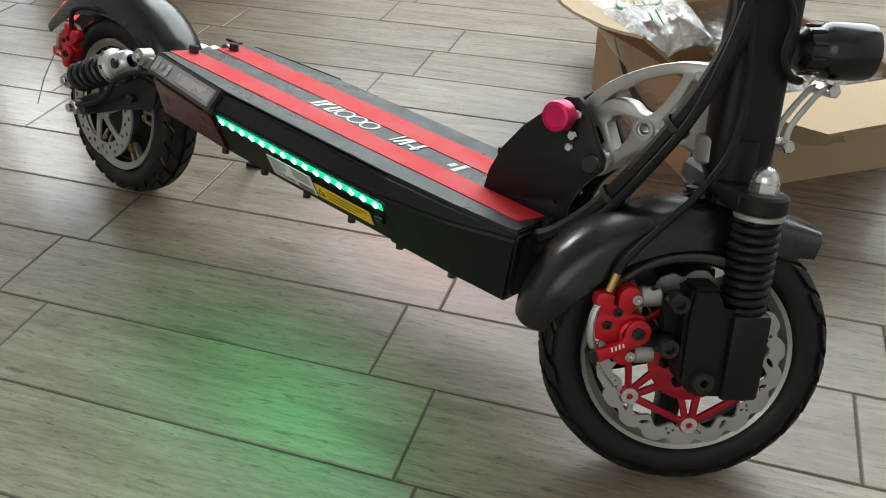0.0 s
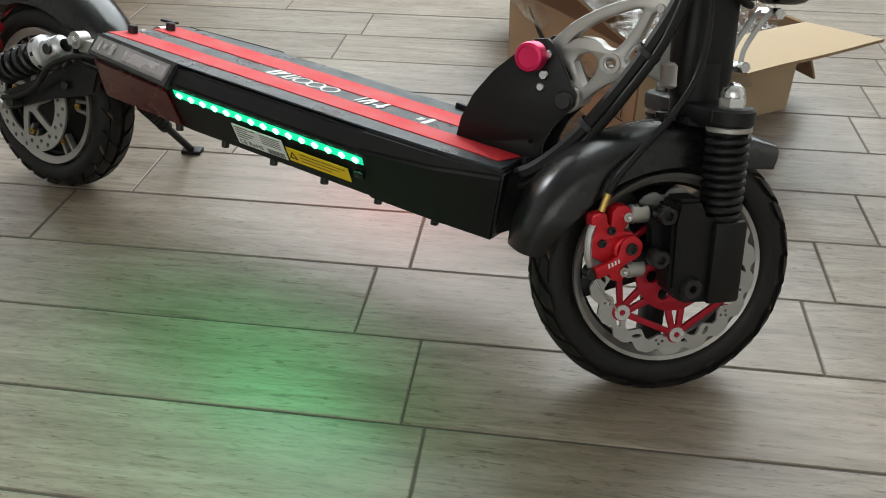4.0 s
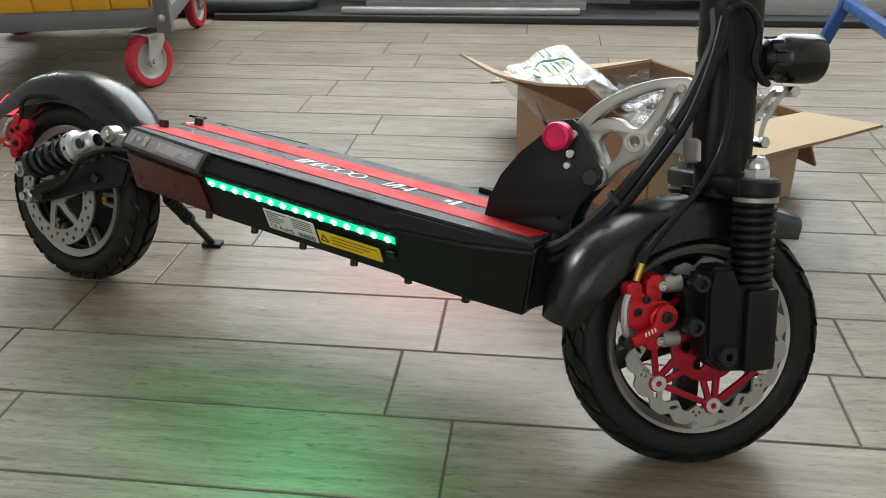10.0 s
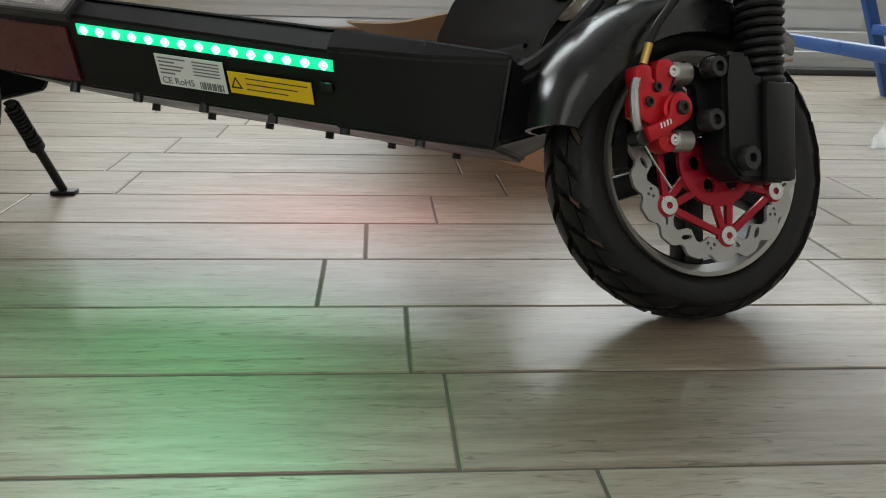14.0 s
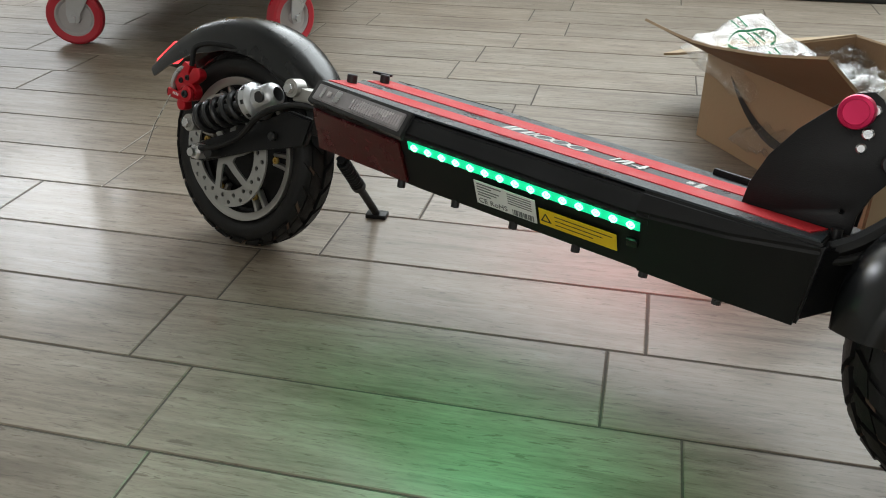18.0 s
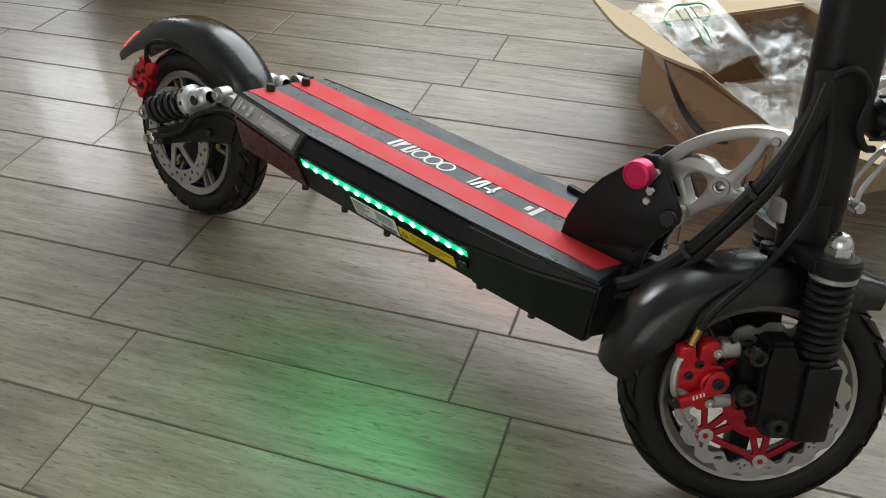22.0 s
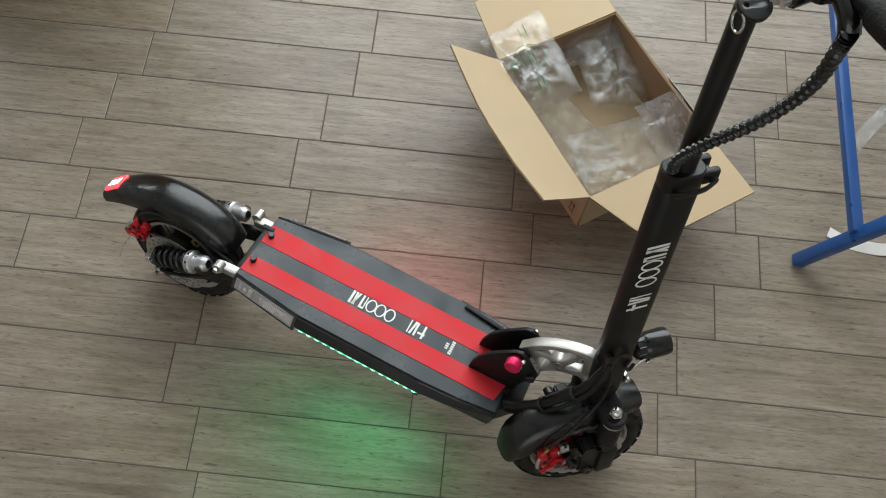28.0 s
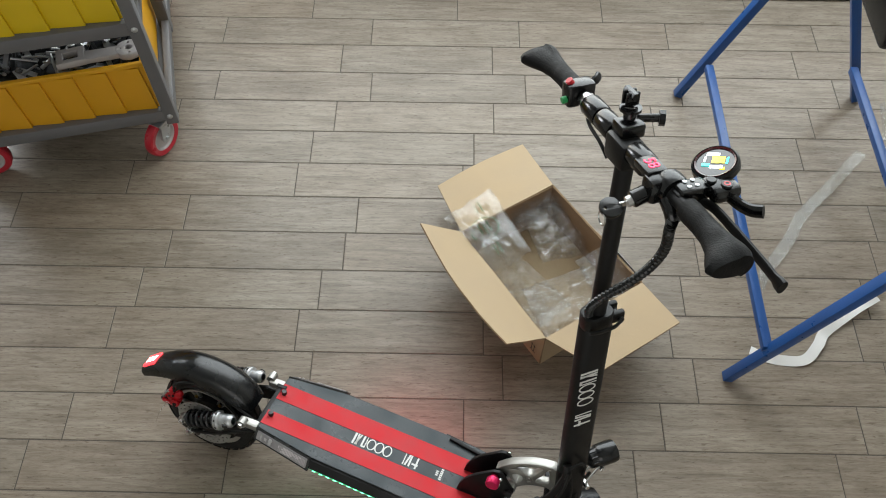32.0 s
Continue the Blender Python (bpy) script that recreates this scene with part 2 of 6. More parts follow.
ZINC = mk("zinc_plated_steel", (0.52, 0.53, 0.54), 0.36, metal=0.85, var=0.15, scale=40, bump=0.2)
BLUE = mk("blue_enamel_paint", (0.013, 0.072, 0.25), 0.36, var=0.18, scale=14, bump=0.25, bscale=200)
WALLM = mk("off_white_plaster", (0.54, 0.53, 0.505), 0.9, var=0.06, scale=3, bump=0.35, bscale=90)
CEILM = mk("white_ceiling_paint", (0.50, 0.50, 0.49), 0.92, var=0.04, scale=2, bump=0.25, bscale=90)
PROFILE = mk("mill_finish_aluminium", (0.55, 0.56, 0.57), 0.42, metal=0.7, var=0.12, scale=12, bump=0.25, bscale=300)
PROFDARK = mk("dark_profile_metal", (0.035, 0.037, 0.04), 0.5, metal=0.3, var=0.3, bump=0.2)
RUSTY = mk("brown_varnished_rod", (0.11, 0.045, 0.028), 0.42, var=0.35, scale=18, bump=0.3, bscale=200)
GREENHOSE = mk("dark_green_hose_rubber", (0.012, 0.022, 0.018), 0.45, var=0.25, bump=0.2)
BROWNSTRAP = mk("brown_strap", (0.10, 0.065, 0.05), 0.6, var=0.2, bump=0.3)
WHITESTRIP = mk("white_plastic_strip", (0.70, 0.69, 0.67), 0.5, var=0.1, bump=0.1)
SCREENB = mk("black_display_glass", (0.006, 0.006, 0.008), 0.12, bump=0.0, coat=0.6)
SCR = {k: mk("lit_pixels_" + k, c, 0.4, bump=0.0, emit=(*c, 3.0)) for k, c in
       dict(white=(0.9, 0.95, 1.0), yellow=(0.85, 0.75, 0.05), cyan=(0.05, 0.6, 0.55), red=(1.0, 0.03, 0.08)).items()}
REDBTN = mk("red_push_button", (0.55, 0.02, 0.03), 0.35, bump=0.0)
GREENBTN = mk("green_push_button", (0.02, 0.30, 0.09), 0.35, bump=0.0)


def film_material():
    """Clear polythene: mostly see-through, with sharp gloss on its creases."""
    m, nt, b = nodes_of("clear_plastic_film")
    n, l = nt.nodes, nt.links
    mix, tr, gl, df, add = [n.new(k) for k in ("ShaderNodeMixShader", "ShaderNodeBsdfTransparent", "ShaderNodeBsdfGlossy", "ShaderNodeBsdfDiffuse", "ShaderNodeMixShader")]
    tr.inputs[0].default_value = (0.985, 0.99, 0.988, 1)
    gl.inputs[0].default_value, gl.inputs[1].default_value = (1, 1, 1, 1), 0.14
    df.inputs[0].default_value = (0.80, 0.82, 0.82, 1)
    co, t, w = n.new("ShaderNodeTexCoord"), n.new("ShaderNodeTexNoise"), n.new("ShaderNodeTexVoronoi")
    t.inputs["Scale"].default_value, t.inputs["Detail"].default_value, t.inputs["Distortion"].default_value = 20, 6, 1.2
    w.feature, w.inputs["Scale"].default_value = "DISTANCE_TO_EDGE", 26
    l.new(co.outputs["Object"], t.inputs["Vector"])
    l.new(t.outputs["Color"], w.inputs["Vector"])
    h = n.new("ShaderNodeMath")
    h.operation = "ADD"
    l.new(t.outputs["Fac"], h.inputs[0])
    l.new(w.outputs["Distance"], h.inputs[1])
    bp = n.new("ShaderNodeBump")
    bp.inputs["Strength"].default_value, bp.inputs["Distance"].default_value = 0.7, 0.0028
    l.new(h.outputs[0], bp.inputs["Height"])
    for q in (gl, df):
        l.new(bp.outputs["Normal"], q.inputs["Normal"])
    fr = n.new("ShaderNodeFresnel")
    fr.inputs[0].default_value = 1.5
    l.new(bp.outputs["Normal"], fr.inputs["Normal"])
    add.inputs[0].default_value = 0.06
    l.new(tr.outputs[0], add.inputs[1])
    l.new(df.outputs[0], add.inputs[2])
    half = n.new("ShaderNodeMath")
    half.operation, half.inputs[1].default_value = "MULTIPLY", 0.42
    l.new(fr.outputs[0], half.inputs[0])
    l.new(half.outputs[0], mix.inputs["Fac"])
    l.new(add.outputs[0], mix.inputs[1])
    l.new(gl.outputs[0], mix.inputs[2])
    l.new(mix.outputs[0], n["Material Output"].inputs["Surface"])
    return m


FILM = film_material()


# ---- mesh helpers ----
ID = Matrix.Identity(4)


PRE = [ID]   # a change of place for the parts now being built


def finish(bm, M=None, sharp=0.6):
    if M is not None:
        bm.transform(M)
    bm.transform(PRE[0])
    bm.transform(Matrix.Scale(S, 4))
    bmesh.ops.recalc_face_normals(bm, faces=bm.faces)
    for f in bm.faces:
        f.smooth = True
    for e in bm.edges:
        if len(e.link_faces) != 2 or e.calc_face_angle(0) > sharp:
            e.smooth = False


def mesh_of(name, bm, material, M=None, sharp=0.6):
    finish(bm, M, sharp)
    me = bpy.data.meshes.new(name)
    bm.to_mesh(me)
    bm.free()
    for m in (material if isinstance(material, (list, tuple)) else [material]):
        me.materials.append(m)
    return me


def part(name, bm, material, parent, label="", M=None, sharp=0.6):
    ob = new(name, mesh_of(name, bm, material, M, sharp))
    ob.parent = parent
    if label:
        ob["label"] = label
    return ob


def thing(name, label, category, m=ID, group="", kind=""):
    ob = new(name)
    ob.empty_display_size = 0.05
    m = m.copy()
    m.translation = m.translation * S
    ob.matrix_world = m
    return tagged(ob, label, category, group, kind)


def B():
    return bmesh.new()


def box(bm, c, s, bev=0.0, M=None, seg=2):
    vs = bmesh.ops.create_cube(bm, size=1.0)["verts"]
    m = Matrix.Translation(c) @ Matrix.Diagonal((*s, 1))
    bmesh.ops.transform(bm, matrix=m if M is None else M @ m, verts=vs)
    if bev:
        es = list({e for v in vs for e in v.link_edges})
        bmesh.ops.bevel(bm, geom=es, offset=bev, segments=seg, affect="EDGES", profile=0.5)
    return bm


def frame_at(p, d):
    d = Vector(d).normalized()
    return Matrix.Translation(p) @ d.to_track_quat("Z", "Y").to_matrix().to_4x4()


def lathe(bm, prof, seg=24, M=ID, closed=False):
    """Revolves (radius, z) pairs about z."""
    rings = []
    for r, z in prof:
        if r < 1e-6:
            rings.append([bm.verts.new(M @ Vector((0, 0, z)))])
        else:
            rings.append([bm.verts.new(M @ Vector((r * math.cos(2 * math.pi * i / seg), r * math.sin(2 * math.pi * i / seg), z))) for i in range(seg)])
    pairs = list(zip(rings, rings[1:])) + ([(rings[-1], rings[0])] if closed else [])
    for a, b in pairs:
        for i in range(seg):
            j = (i + 1) % seg
            if len(a) == 1 and len(b) == 1:
                continue
            if len(a) == 1:
                bm.faces.new((a[0], b[j], b[i]))
            elif len(b) == 1:
                bm.faces.new((a[i], a[j], b[0]))
            else:
                bm.faces.new((a[i], a[j], b[j], b[i]))
    return bm


def cyl(bm, p0, p1, r0, r1=None, seg=20, ch=0.0):
    p0, p1 = Vector(p0), Vector(p1)
    h, r1 = (p1 - p0).length, r0 if r1 is None else r1
    prof = [(0, 0), (r0 - ch, 0), (r0, ch), (r1, h - ch), (r1 - ch, h), (0, h)] if ch else [(0, 0), (r0, 0), (r1, h), (0, h)]
    return lathe(bm, prof, seg, frame_at(p0, p1 - p0))


def pipe(bm, p0, p1, ro, ri, seg=24):
    p0, p1 = Vector(p0), Vector(p1)
    h = (p1 - p0).length
    return lathe(bm, [(ri, 0), (ro, 0), (ro, h), (ri, h)], seg, frame_at(p0, p1 - p0), closed=True)


def curve_pts(pts, n=8):
    """A smooth line through the points."""
    p = [Vector(q) for q in pts]
    p = [p[0] * 2 - p[1]] + p + [p[-1] * 2 - p[-2]]
    out = []
    for i in range(1, len(p) - 2):
        for k in range(n):
            t = k / n
            a, b, c, d = p[i - 1], p[i], p[i + 1], p[i + 2]
            out.append(0.5 * ((2 * b) + (c - a) * t + (2 * a - 5 * b + 4 * c - d) * t * t + (3 * b - a - 3 * c + d) * t ** 3))
    return out + [p[-2]]


def tube(bm, pts, r, seg=10, rfun=None, flat=1.0):
    pts = [Vector(q) for q in pts]
    up = Vector((0.13, 0.21, 0.97)).normalized()
    rings = []
    for i, p in enumerate(pts):
        d = (pts[min(i + 1, len(pts) - 1)] - pts[max(i - 1, 0)]).normalized()
        a = (up - d * up.dot(d)).normalized()
        b = d.cross(a)
        up = a
        rr = r if rfun is None else rfun(i / (len(pts) - 1))
        rings.append([bm.verts.new(p + a * (rr * math.cos(2 * math.pi * k / seg)) + b * (rr * flat * math.sin(2 * math.pi * k / seg))) for k in range(seg)])
    for x, y in zip(rings, rings[1:]):
        for k in range(seg):
            j = (k + 1) % seg
            bm.faces.new((x[k], x[j], y[j], y[k]))
    bm.faces.new(rings[0][::-1])
    bm.faces.new(rings[-1])
    return bm


def spring(bm, p0, p1, R, r, turns, seg=8):
    F = frame_at(p0, Vector(p1) - Vector(p0))
    h = (Vector(p1) - Vector(p0)).length
    n = int(turns * 18)
    pts = [F @ Vector((R * math.cos(2 * math.pi * turns * i / n), R * math.sin(2 * math.pi * turns * i / n), h * i / n)) for i in range(n + 1)]
    return tube(bm, pts, r, seg)


def append(bm, me, M):
    """Adds a mesh, with its doubled points joined, to bm."""
    one = bmesh.new()
    one.from_mesh(me)
    bmesh.ops.remove_doubles(one, verts=one.verts, dist=1e-5)
    one.transform(M)
    one.to_mesh(me)
    one.free()
    bm.from_mesh(me)


def flat(bm, loops, th, M=ID, bevel=0.0):
    """A plate: the first loop is its outline, the others are holes; centred on z = 0."""
    cu = bpy.data.curves.new("plate", "CURVE")
    cu.dimensions, cu.fill_mode, cu.extrude, cu.bevel_depth, cu.bevel_resolution = "2D", "BOTH", th / 2 - bevel, bevel, 1
    for lp in loops:
        sp = cu.splines.new("POLY")
        sp.points.add(len(lp) - 1)
        for q, (x, y) in zip(sp.points, lp):
            q.co = (x, y, 0, 1)
        sp.use_cyclic_u = True
    ob = bpy.data.objects.new("plate", cu)
    me = bpy.data.meshes.new_from_object(ob)
    append(bm, me, M)
    bpy.data.objects.remove(ob)
    bpy.data.curves.remove(cu)
    bpy.data.meshes.remove(me)
    return bm


def words(bm, body, size, th, M):
    cu = bpy.data.curves.new("words", "FONT")
    cu.body, cu.size, cu.extrude, cu.align_x, cu.align_y = body, size, th, "CENTER", "CENTER"
    ob = bpy.data.objects.new("words", cu)
    me = bpy.data.meshes.new_from_object(ob)
    append(bm, me, M)
    bpy.data.objects.remove(ob)
    bpy.data.curves.remove(cu)
    bpy.data.meshes.remove(me)
    return bm


def circle(r, n=32, cx=0.0, cy=0.0, a0=0.0, e=1.0):
    return [(cx + r * math.cos(a0 + 2 * math.pi * i / n), cy + e * r * math.sin(a0 + 2 * math.pi * i / n)) for i in range(n)]


def prism(bm, poly, y0, y1, axis="y"):
    """Extrudes an x-z polygon along y."""
    a = [bm.verts.new((x, y0, z)) for x, z in poly]
    b = [bm.verts.new((x, y1, z)) for x, z in poly]
    bm.faces.new(a)
    bm.faces.new(b[::-1])
    for i in range(len(poly)):
        j = (i + 1) % len(poly)
        bm.faces.new((a[i], a[j], b[j], b[i]))
    return bm


def loft(bm, sections, cap=True):
    """Skins a row of equal-length point loops."""
    rings = [[bm.verts.new(p) for p in s] for s in sections]
    n = len(rings[0])
    for a, b in zip(rings, rings[1:]):
        for i in range(n):
            j = (i + 1) % n
            bm.faces.new((a[i], a[j], b[j], b[i]))
    if cap:
        bm.faces.new(rings[0][::-1])
        bm.faces.new(rings[-1])
    return bm


# ---- room ----
X0, X1, Y0, Y1, ZC = -4.2, 3.6, -3.1, 2.9, 4.6


def wall(name, boxes, material=None):
    bm = B()
    for c, s in boxes:
        box(bm, c, s)
    return tagged(part(name, bm, material or WALLM, None), "plain off-white plastered workshop wall", "wall", kind="structure")


def holed_wall(name, y, x0, x1, z0, z1):
    """A wall along x with one window opening."""
    wall(name, [(((X0 + x0) / 2, y, ZC / 2), (x0 - X0, 0.2, ZC)), (((x1 + X1) / 2, y, ZC / 2), (X1 - x1, 0.2, ZC)),
                (((x0 + x1) / 2, y, z0 / 2), (x1 - x0, 0.2, z0)), (((x0 + x1) / 2, y, (z1 + ZC) / 2), (x1 - x0, 0.2, ZC - z1))])


wall("wall_north", [(((x0 + x1) / 2, Y1 + 0.1, (z0 + z1) / 2), (x1 - x0, 0.2, z1 - z0)) for x0, x1, z0, z1 in (
    (X0, -3.5, 0, ZC), (-3.5, -2.6, 0, 1.08), (-3.5, -2.6, 2.04, ZC), (-2.6, -1.7, 0, ZC), (-1.7, 2.8, 0, 0.92), (-1.7, 2.8, 4.3, ZC), (2.8, X1, 0, ZC))])
# the opening here is assumed, to house the added south fill
holed_wall("wall_south", Y0 - 0.1, -1.8, 1.0, 1.0, 2.8)
wall("wall_west", [((X0 - 0.1, (Y0 + Y1) / 2, ZC / 2), (0.2, Y1 - Y0 + 0.4, ZC))])
wall("wall_east", [((X1 + 0.1, (Y0 + Y1) / 2, ZC / 2), (0.2, Y1 - Y0 + 0.4, ZC))])
bm = B()
box(bm, ((X0 + X1) / 2, (Y0 + Y1) / 2, ZC + 0.1), (X1 - X0 + 0.4, Y1 - Y0 + 0.4, 0.2))
tagged(part("ceiling", bm, CEILM, None), "plain white painted ceiling", "ceiling", kind="structure")


def window_frame(name, y, x0, x1, z0, z1):
    w = thing(name, "white frame of an unseen window opening", "window", kind="structure")
    for nm, c, s in (("sill", ((x0 + x1) / 2, y, z0 + 0.02), (x1 - x0, 0.24, 0.04)), ("head", ((x0 + x1) / 2, y, z1 - 0.02), (x1 - x0, 0.08, 0.04)),
                     ("jamb", (x0 + 0.02, y, (z0 + z1) / 2), (0.04, 0.08, z1 - z0 - 0.08)), ("jamb", (x1 - 0.02, y, (z0 + z1) / 2), (0.04, 0.08, z1 - z0 - 0.08))):
        part(nm, box(B(), c, s, 0.006), WHITESTRIP, w)


window_frame("window_1", Y1 + 0.1, -1.7, 2.8, 0.92, 4.3)
window_frame("window_3", Y1 + 0.1, -3.5, -2.6, 1.08, 2.04)
# assumed frame round the south fill lamp, never in view
window_frame("assumed_window_2", Y0 - 0.1, -1.8, 1.0, 1.0, 2.8)

# ---- electric scooter ----
SM = Matrix.Translation((0.0293, 0.0982, -0.004)) @ Matrix.Rotation(radians(-19.6), 4, "Z") @ Matrix.Rotation(radians(-15.8), 4, "X")
FM = Matrix.Translation((0.381, 0, 0.1425)) @ Matrix.Rotation(radians(-6.95), 4, "Y") @ Matrix.Rotation(radians(42.1), 4, "Z")
GM = Matrix(((0.975, 0, 0, 0.0015), (0, 1, 0, 0), (-0.0185, 0, 1, -0.0035), (0, 0, 0, 1)))  # the deck falls a little towards its front
scooter = thing("electric_scooter", "black and red electric kick scooter leaning on its kickstand", "scooter", SM)
RX = Matrix.Rotation(radians(90), 4, "X")   # plate in x-y to x-z, facing -y


def at(x, y, z):
    return Matrix.Translation((x, y, z))


def zt(x):
    return 0.259 - 0.054 * x


PRE[0] = GM


# deck: half-widths at the top edge, at the crease and at the bottom, along x
STATIONS = [(-0.478, 0.090, 0.104, 0.076), (-0.44, 0.096, 0.113, 0.080), (-0.30, 0.114, 0.130, 0.086), (0.02, 0.117, 0.132, 0.087), (0.10, 0.113, 0.122, 0.088), (0.188, 0.103, 0.105, 0.088)]


def halves(x):
    for p, q in zip(STATIONS, STATIONS[1:]):
        if x <= q[0]:
            break
    u = max(0.0, min(1.0, (x - p[0]) / (q[0] - p[0])))
    return [p[i] + (q[i] - p[i]) * u for i in (1, 2, 3)]


def crease(x):
    return 0.023 + 0.009 * (x - 0.02) if x < 0.05 else 0.023 - 0.115 * (x - 0.05)


def deck_section(x, grow=0.0, deep=0.09, top=0.0, rake=0.0):
    z = zt(x) + top
    a, b, c = [h + grow for h in halves(x)]
    d = crease(x)
    return [(x, -a, z), (x, -b, z - d), (x - rake, -c, z - deep), (x - rake, c, z - deep), (x, b, z - d), (x, a, z)]


bm = loft(B(), [deck_section(-0.478, 0, 0.072), deck_section(-0.44, 0, 0.086), deck_section(-0.30), deck_section(0.02)])
bmesh.ops.bevel(bm, geom=[e for e in bm.edges], offset=0.003, segments=2, affect="EDGES")
deck = part("deck_body", bm, BLACK, scooter, "matte black pressed metal deck box")
bm = loft(B(), [deck_section(0.0, 0.002, 0.094, 0.0025), deck_section(0.10, 0.001, 0.094, 0.0025), deck_section(0.188, 0, 0.092, 0.0025, 0.010)])
bmesh.ops.bevel(bm, geom=[e for e in bm.edges], offset=0.0035, segments=2, affect="EDGES")
part("front_cover", bm, BLACK, scooter, "black front cover of the deck with a scuffed bevel")
bm = loft(B(), [[(0.180, -0.092, zt(0.184) - 0.003), (0.174, -0.082, 0.163), (0.174, 0.082, 0.163), (0.180, 0.092, zt(0.184) - 0.003)],
                [(0.228, -0.050, 0.246), (0.222, -0.046, 0.186), (0.222, 0.046, 0.186), (0.228, 0.050, 0.246)]])
bmesh.ops.bevel(bm, geom=[e for e in bm.edges], offset=0.003, segments=2, affect="EDGES")
part("deck_nose", bm, BLACK, scooter)
SL = Matrix.Rotation(math.atan(0.054), 4, "Y")


def on_deck(bm, x0, x1, y0, y1, z0, th):
    """A thin sheet lying on the sloping deck."""
    v = [bm.verts.new((x, y, zt(x) + z)) for z in (z0, z0 + th) for x, y in ((x0, y0), (x1, y0), (x1, y1), (x0, y1))]
    for q in ((0, 1, 2, 3), (7, 6, 5, 4), (0, 4, 5, 1), (1, 5, 6, 2), (2, 6, 7, 3), (3, 7, 4, 0)):
        bm.faces.new([v[i] for i in q])
    return bm


def deck_sheet(bm, outline, z0, th):
    """A thin sheet of any outline on the sloping deck."""
    lo, hi = [[bm.verts.new((x, y, zt(x) + z)) for x, y in outline] for z in (z0, z0 + th)]
    bm.faces.new(lo[::-1])
    bm.faces.new(hi)
    for i in range(len(outline)):
        j = (i + 1) % len(outline)
        bm.faces.new((lo[i], lo[j], hi[j], hi[i]))
    return bm


xs = (-0.474, -0.44, -0.37, -0.30, -0.15, 0.0, 0.10, 0.182)
part("grip_mat", deck_sheet(B(), [(x, -halves(x)[0] + 0.003) for x in xs] + [(x, halves(x)[0] - 0.003) for x in xs[::-1]], 0.0026, 0.002), MATGREY, scooter, "worn dark grey grip tape")
part("red_stripe", deck_sheet(B(), [(-0.474, -0.075), (0.168, -0.0775), (0.179, -0.032), (-0.474, -0.030)], 0.0046, 0.0012), MATRED, scooter, "red grip tape stripe")
part("red_stripe", deck_sheet(B(), [(-0.474, 0.011), (0.15, 0.011), (0.15, 0.0655), (-0.474, 0.065)], 0.0046, 0.0012), MATRED, scooter, "red grip tape stripe")


def brand_shapes(bm, h, M, sx=1.0, second=False):
    """The first or second group of the white print as plain bars and rings, h high, reading along x."""
    M = M @ Matrix.Diagonal((sx, 1, 1, 1))

    def bar(x, w, lean=0.0):
        flat(bm, [[(x, 0), (x + w, 0), (x + w + lean * h, h), (x + lean * h, h)]], 0.0006, M)

    def ring(x, w):
        flat(bm, [circle(0.5 * h, 24, x, 0.5 * h), circle(0.36 * h, 24, x, 0.5 * h, e=1.15)] if w else [], 0.0006, M)

    if not second:
        bar(0.0, 0.22 * h)
        bar(0.30 * h, 0.18 * h, 0.35)
        bar(0.42 * h, 0.2 * h, -0.1)
        bar(1.02 * h, 0.2 * h)
        bar(1.42 * h, 0.1 * h)
        flat(bm, [[(1.02 * h, 0), (1.52 * h, 0), (1.52 * h, 0.14 * h), (1.02 * h, 0.14 * h)]], 0.0006, M)
        for x in (2.08, 2.98, 3.92):
            ring(x * h, 1)
    else:
        bar(5.5 * h, 0.12 * h)
        bar(5.72 * h, 0.2 * h, 0.2)
        bar(6.12 * h, 0.2 * h)
        bar(6.85 * h, 0.2 * h)
        flat(bm, [[(6.45 * h, 0.25 * h), (7.15 * h, 0.25 * h), (7.15 * h, 0.4 * h), (6.45 * h, 0.4 * h)]], 0.0006, M)


for second in (False, True):
    bm = B()
    brand_shapes(bm, 0.0345, at(-0.217 if second else -0.226, -0.0248, zt(-0.226) + 0.0052) @ SL, 0.745, second)
    part("deck_print", bm, WHITEP, scooter, "white plain brand shapes")
bm = B()
for x, y0, y1, n in ((0.018, -0.017, 0.000, 3), (0.030, -0.026, 0.010, 6)):
    for i in range(n):
        y = y0 + (y1 - y0) * i / n
        on_deck(bm, x, x + 0.0075, y, y + (y1 - y0) / n * 0.72, 0.0046, 0.0008)
part("small_print", bm, WHITEP, scooter)
for x, y in ((-0.460, -0.042), (-0.460, 0.034)):
    bm = cyl(B(), (x, y, zt(x) + 0.004), (x, y, zt(x) + 0.017), 0.0072, seg=14, ch=0.001)
    part("deck_screw", bm, BOLT, scooter)
part("screw_tab", box(B(), (-0.474, 0.046, zt(-0.47) + 0.0155), (0.030, 0.011, 0.004), 0.0015), BLACK, scooter)
bm = B()
p, q = Vector((0.018, 0.105, zt(0.018) + 0.007)), Vector((0.128, 0.090, zt(0.128) + 0.007))
box(bm, (0, 0, 0), (0.010, 0.012, (q - p).length), 0.002, frame_at((p + q) / 2, q - p))
part("far_rail", bm, BLACK, scooter)


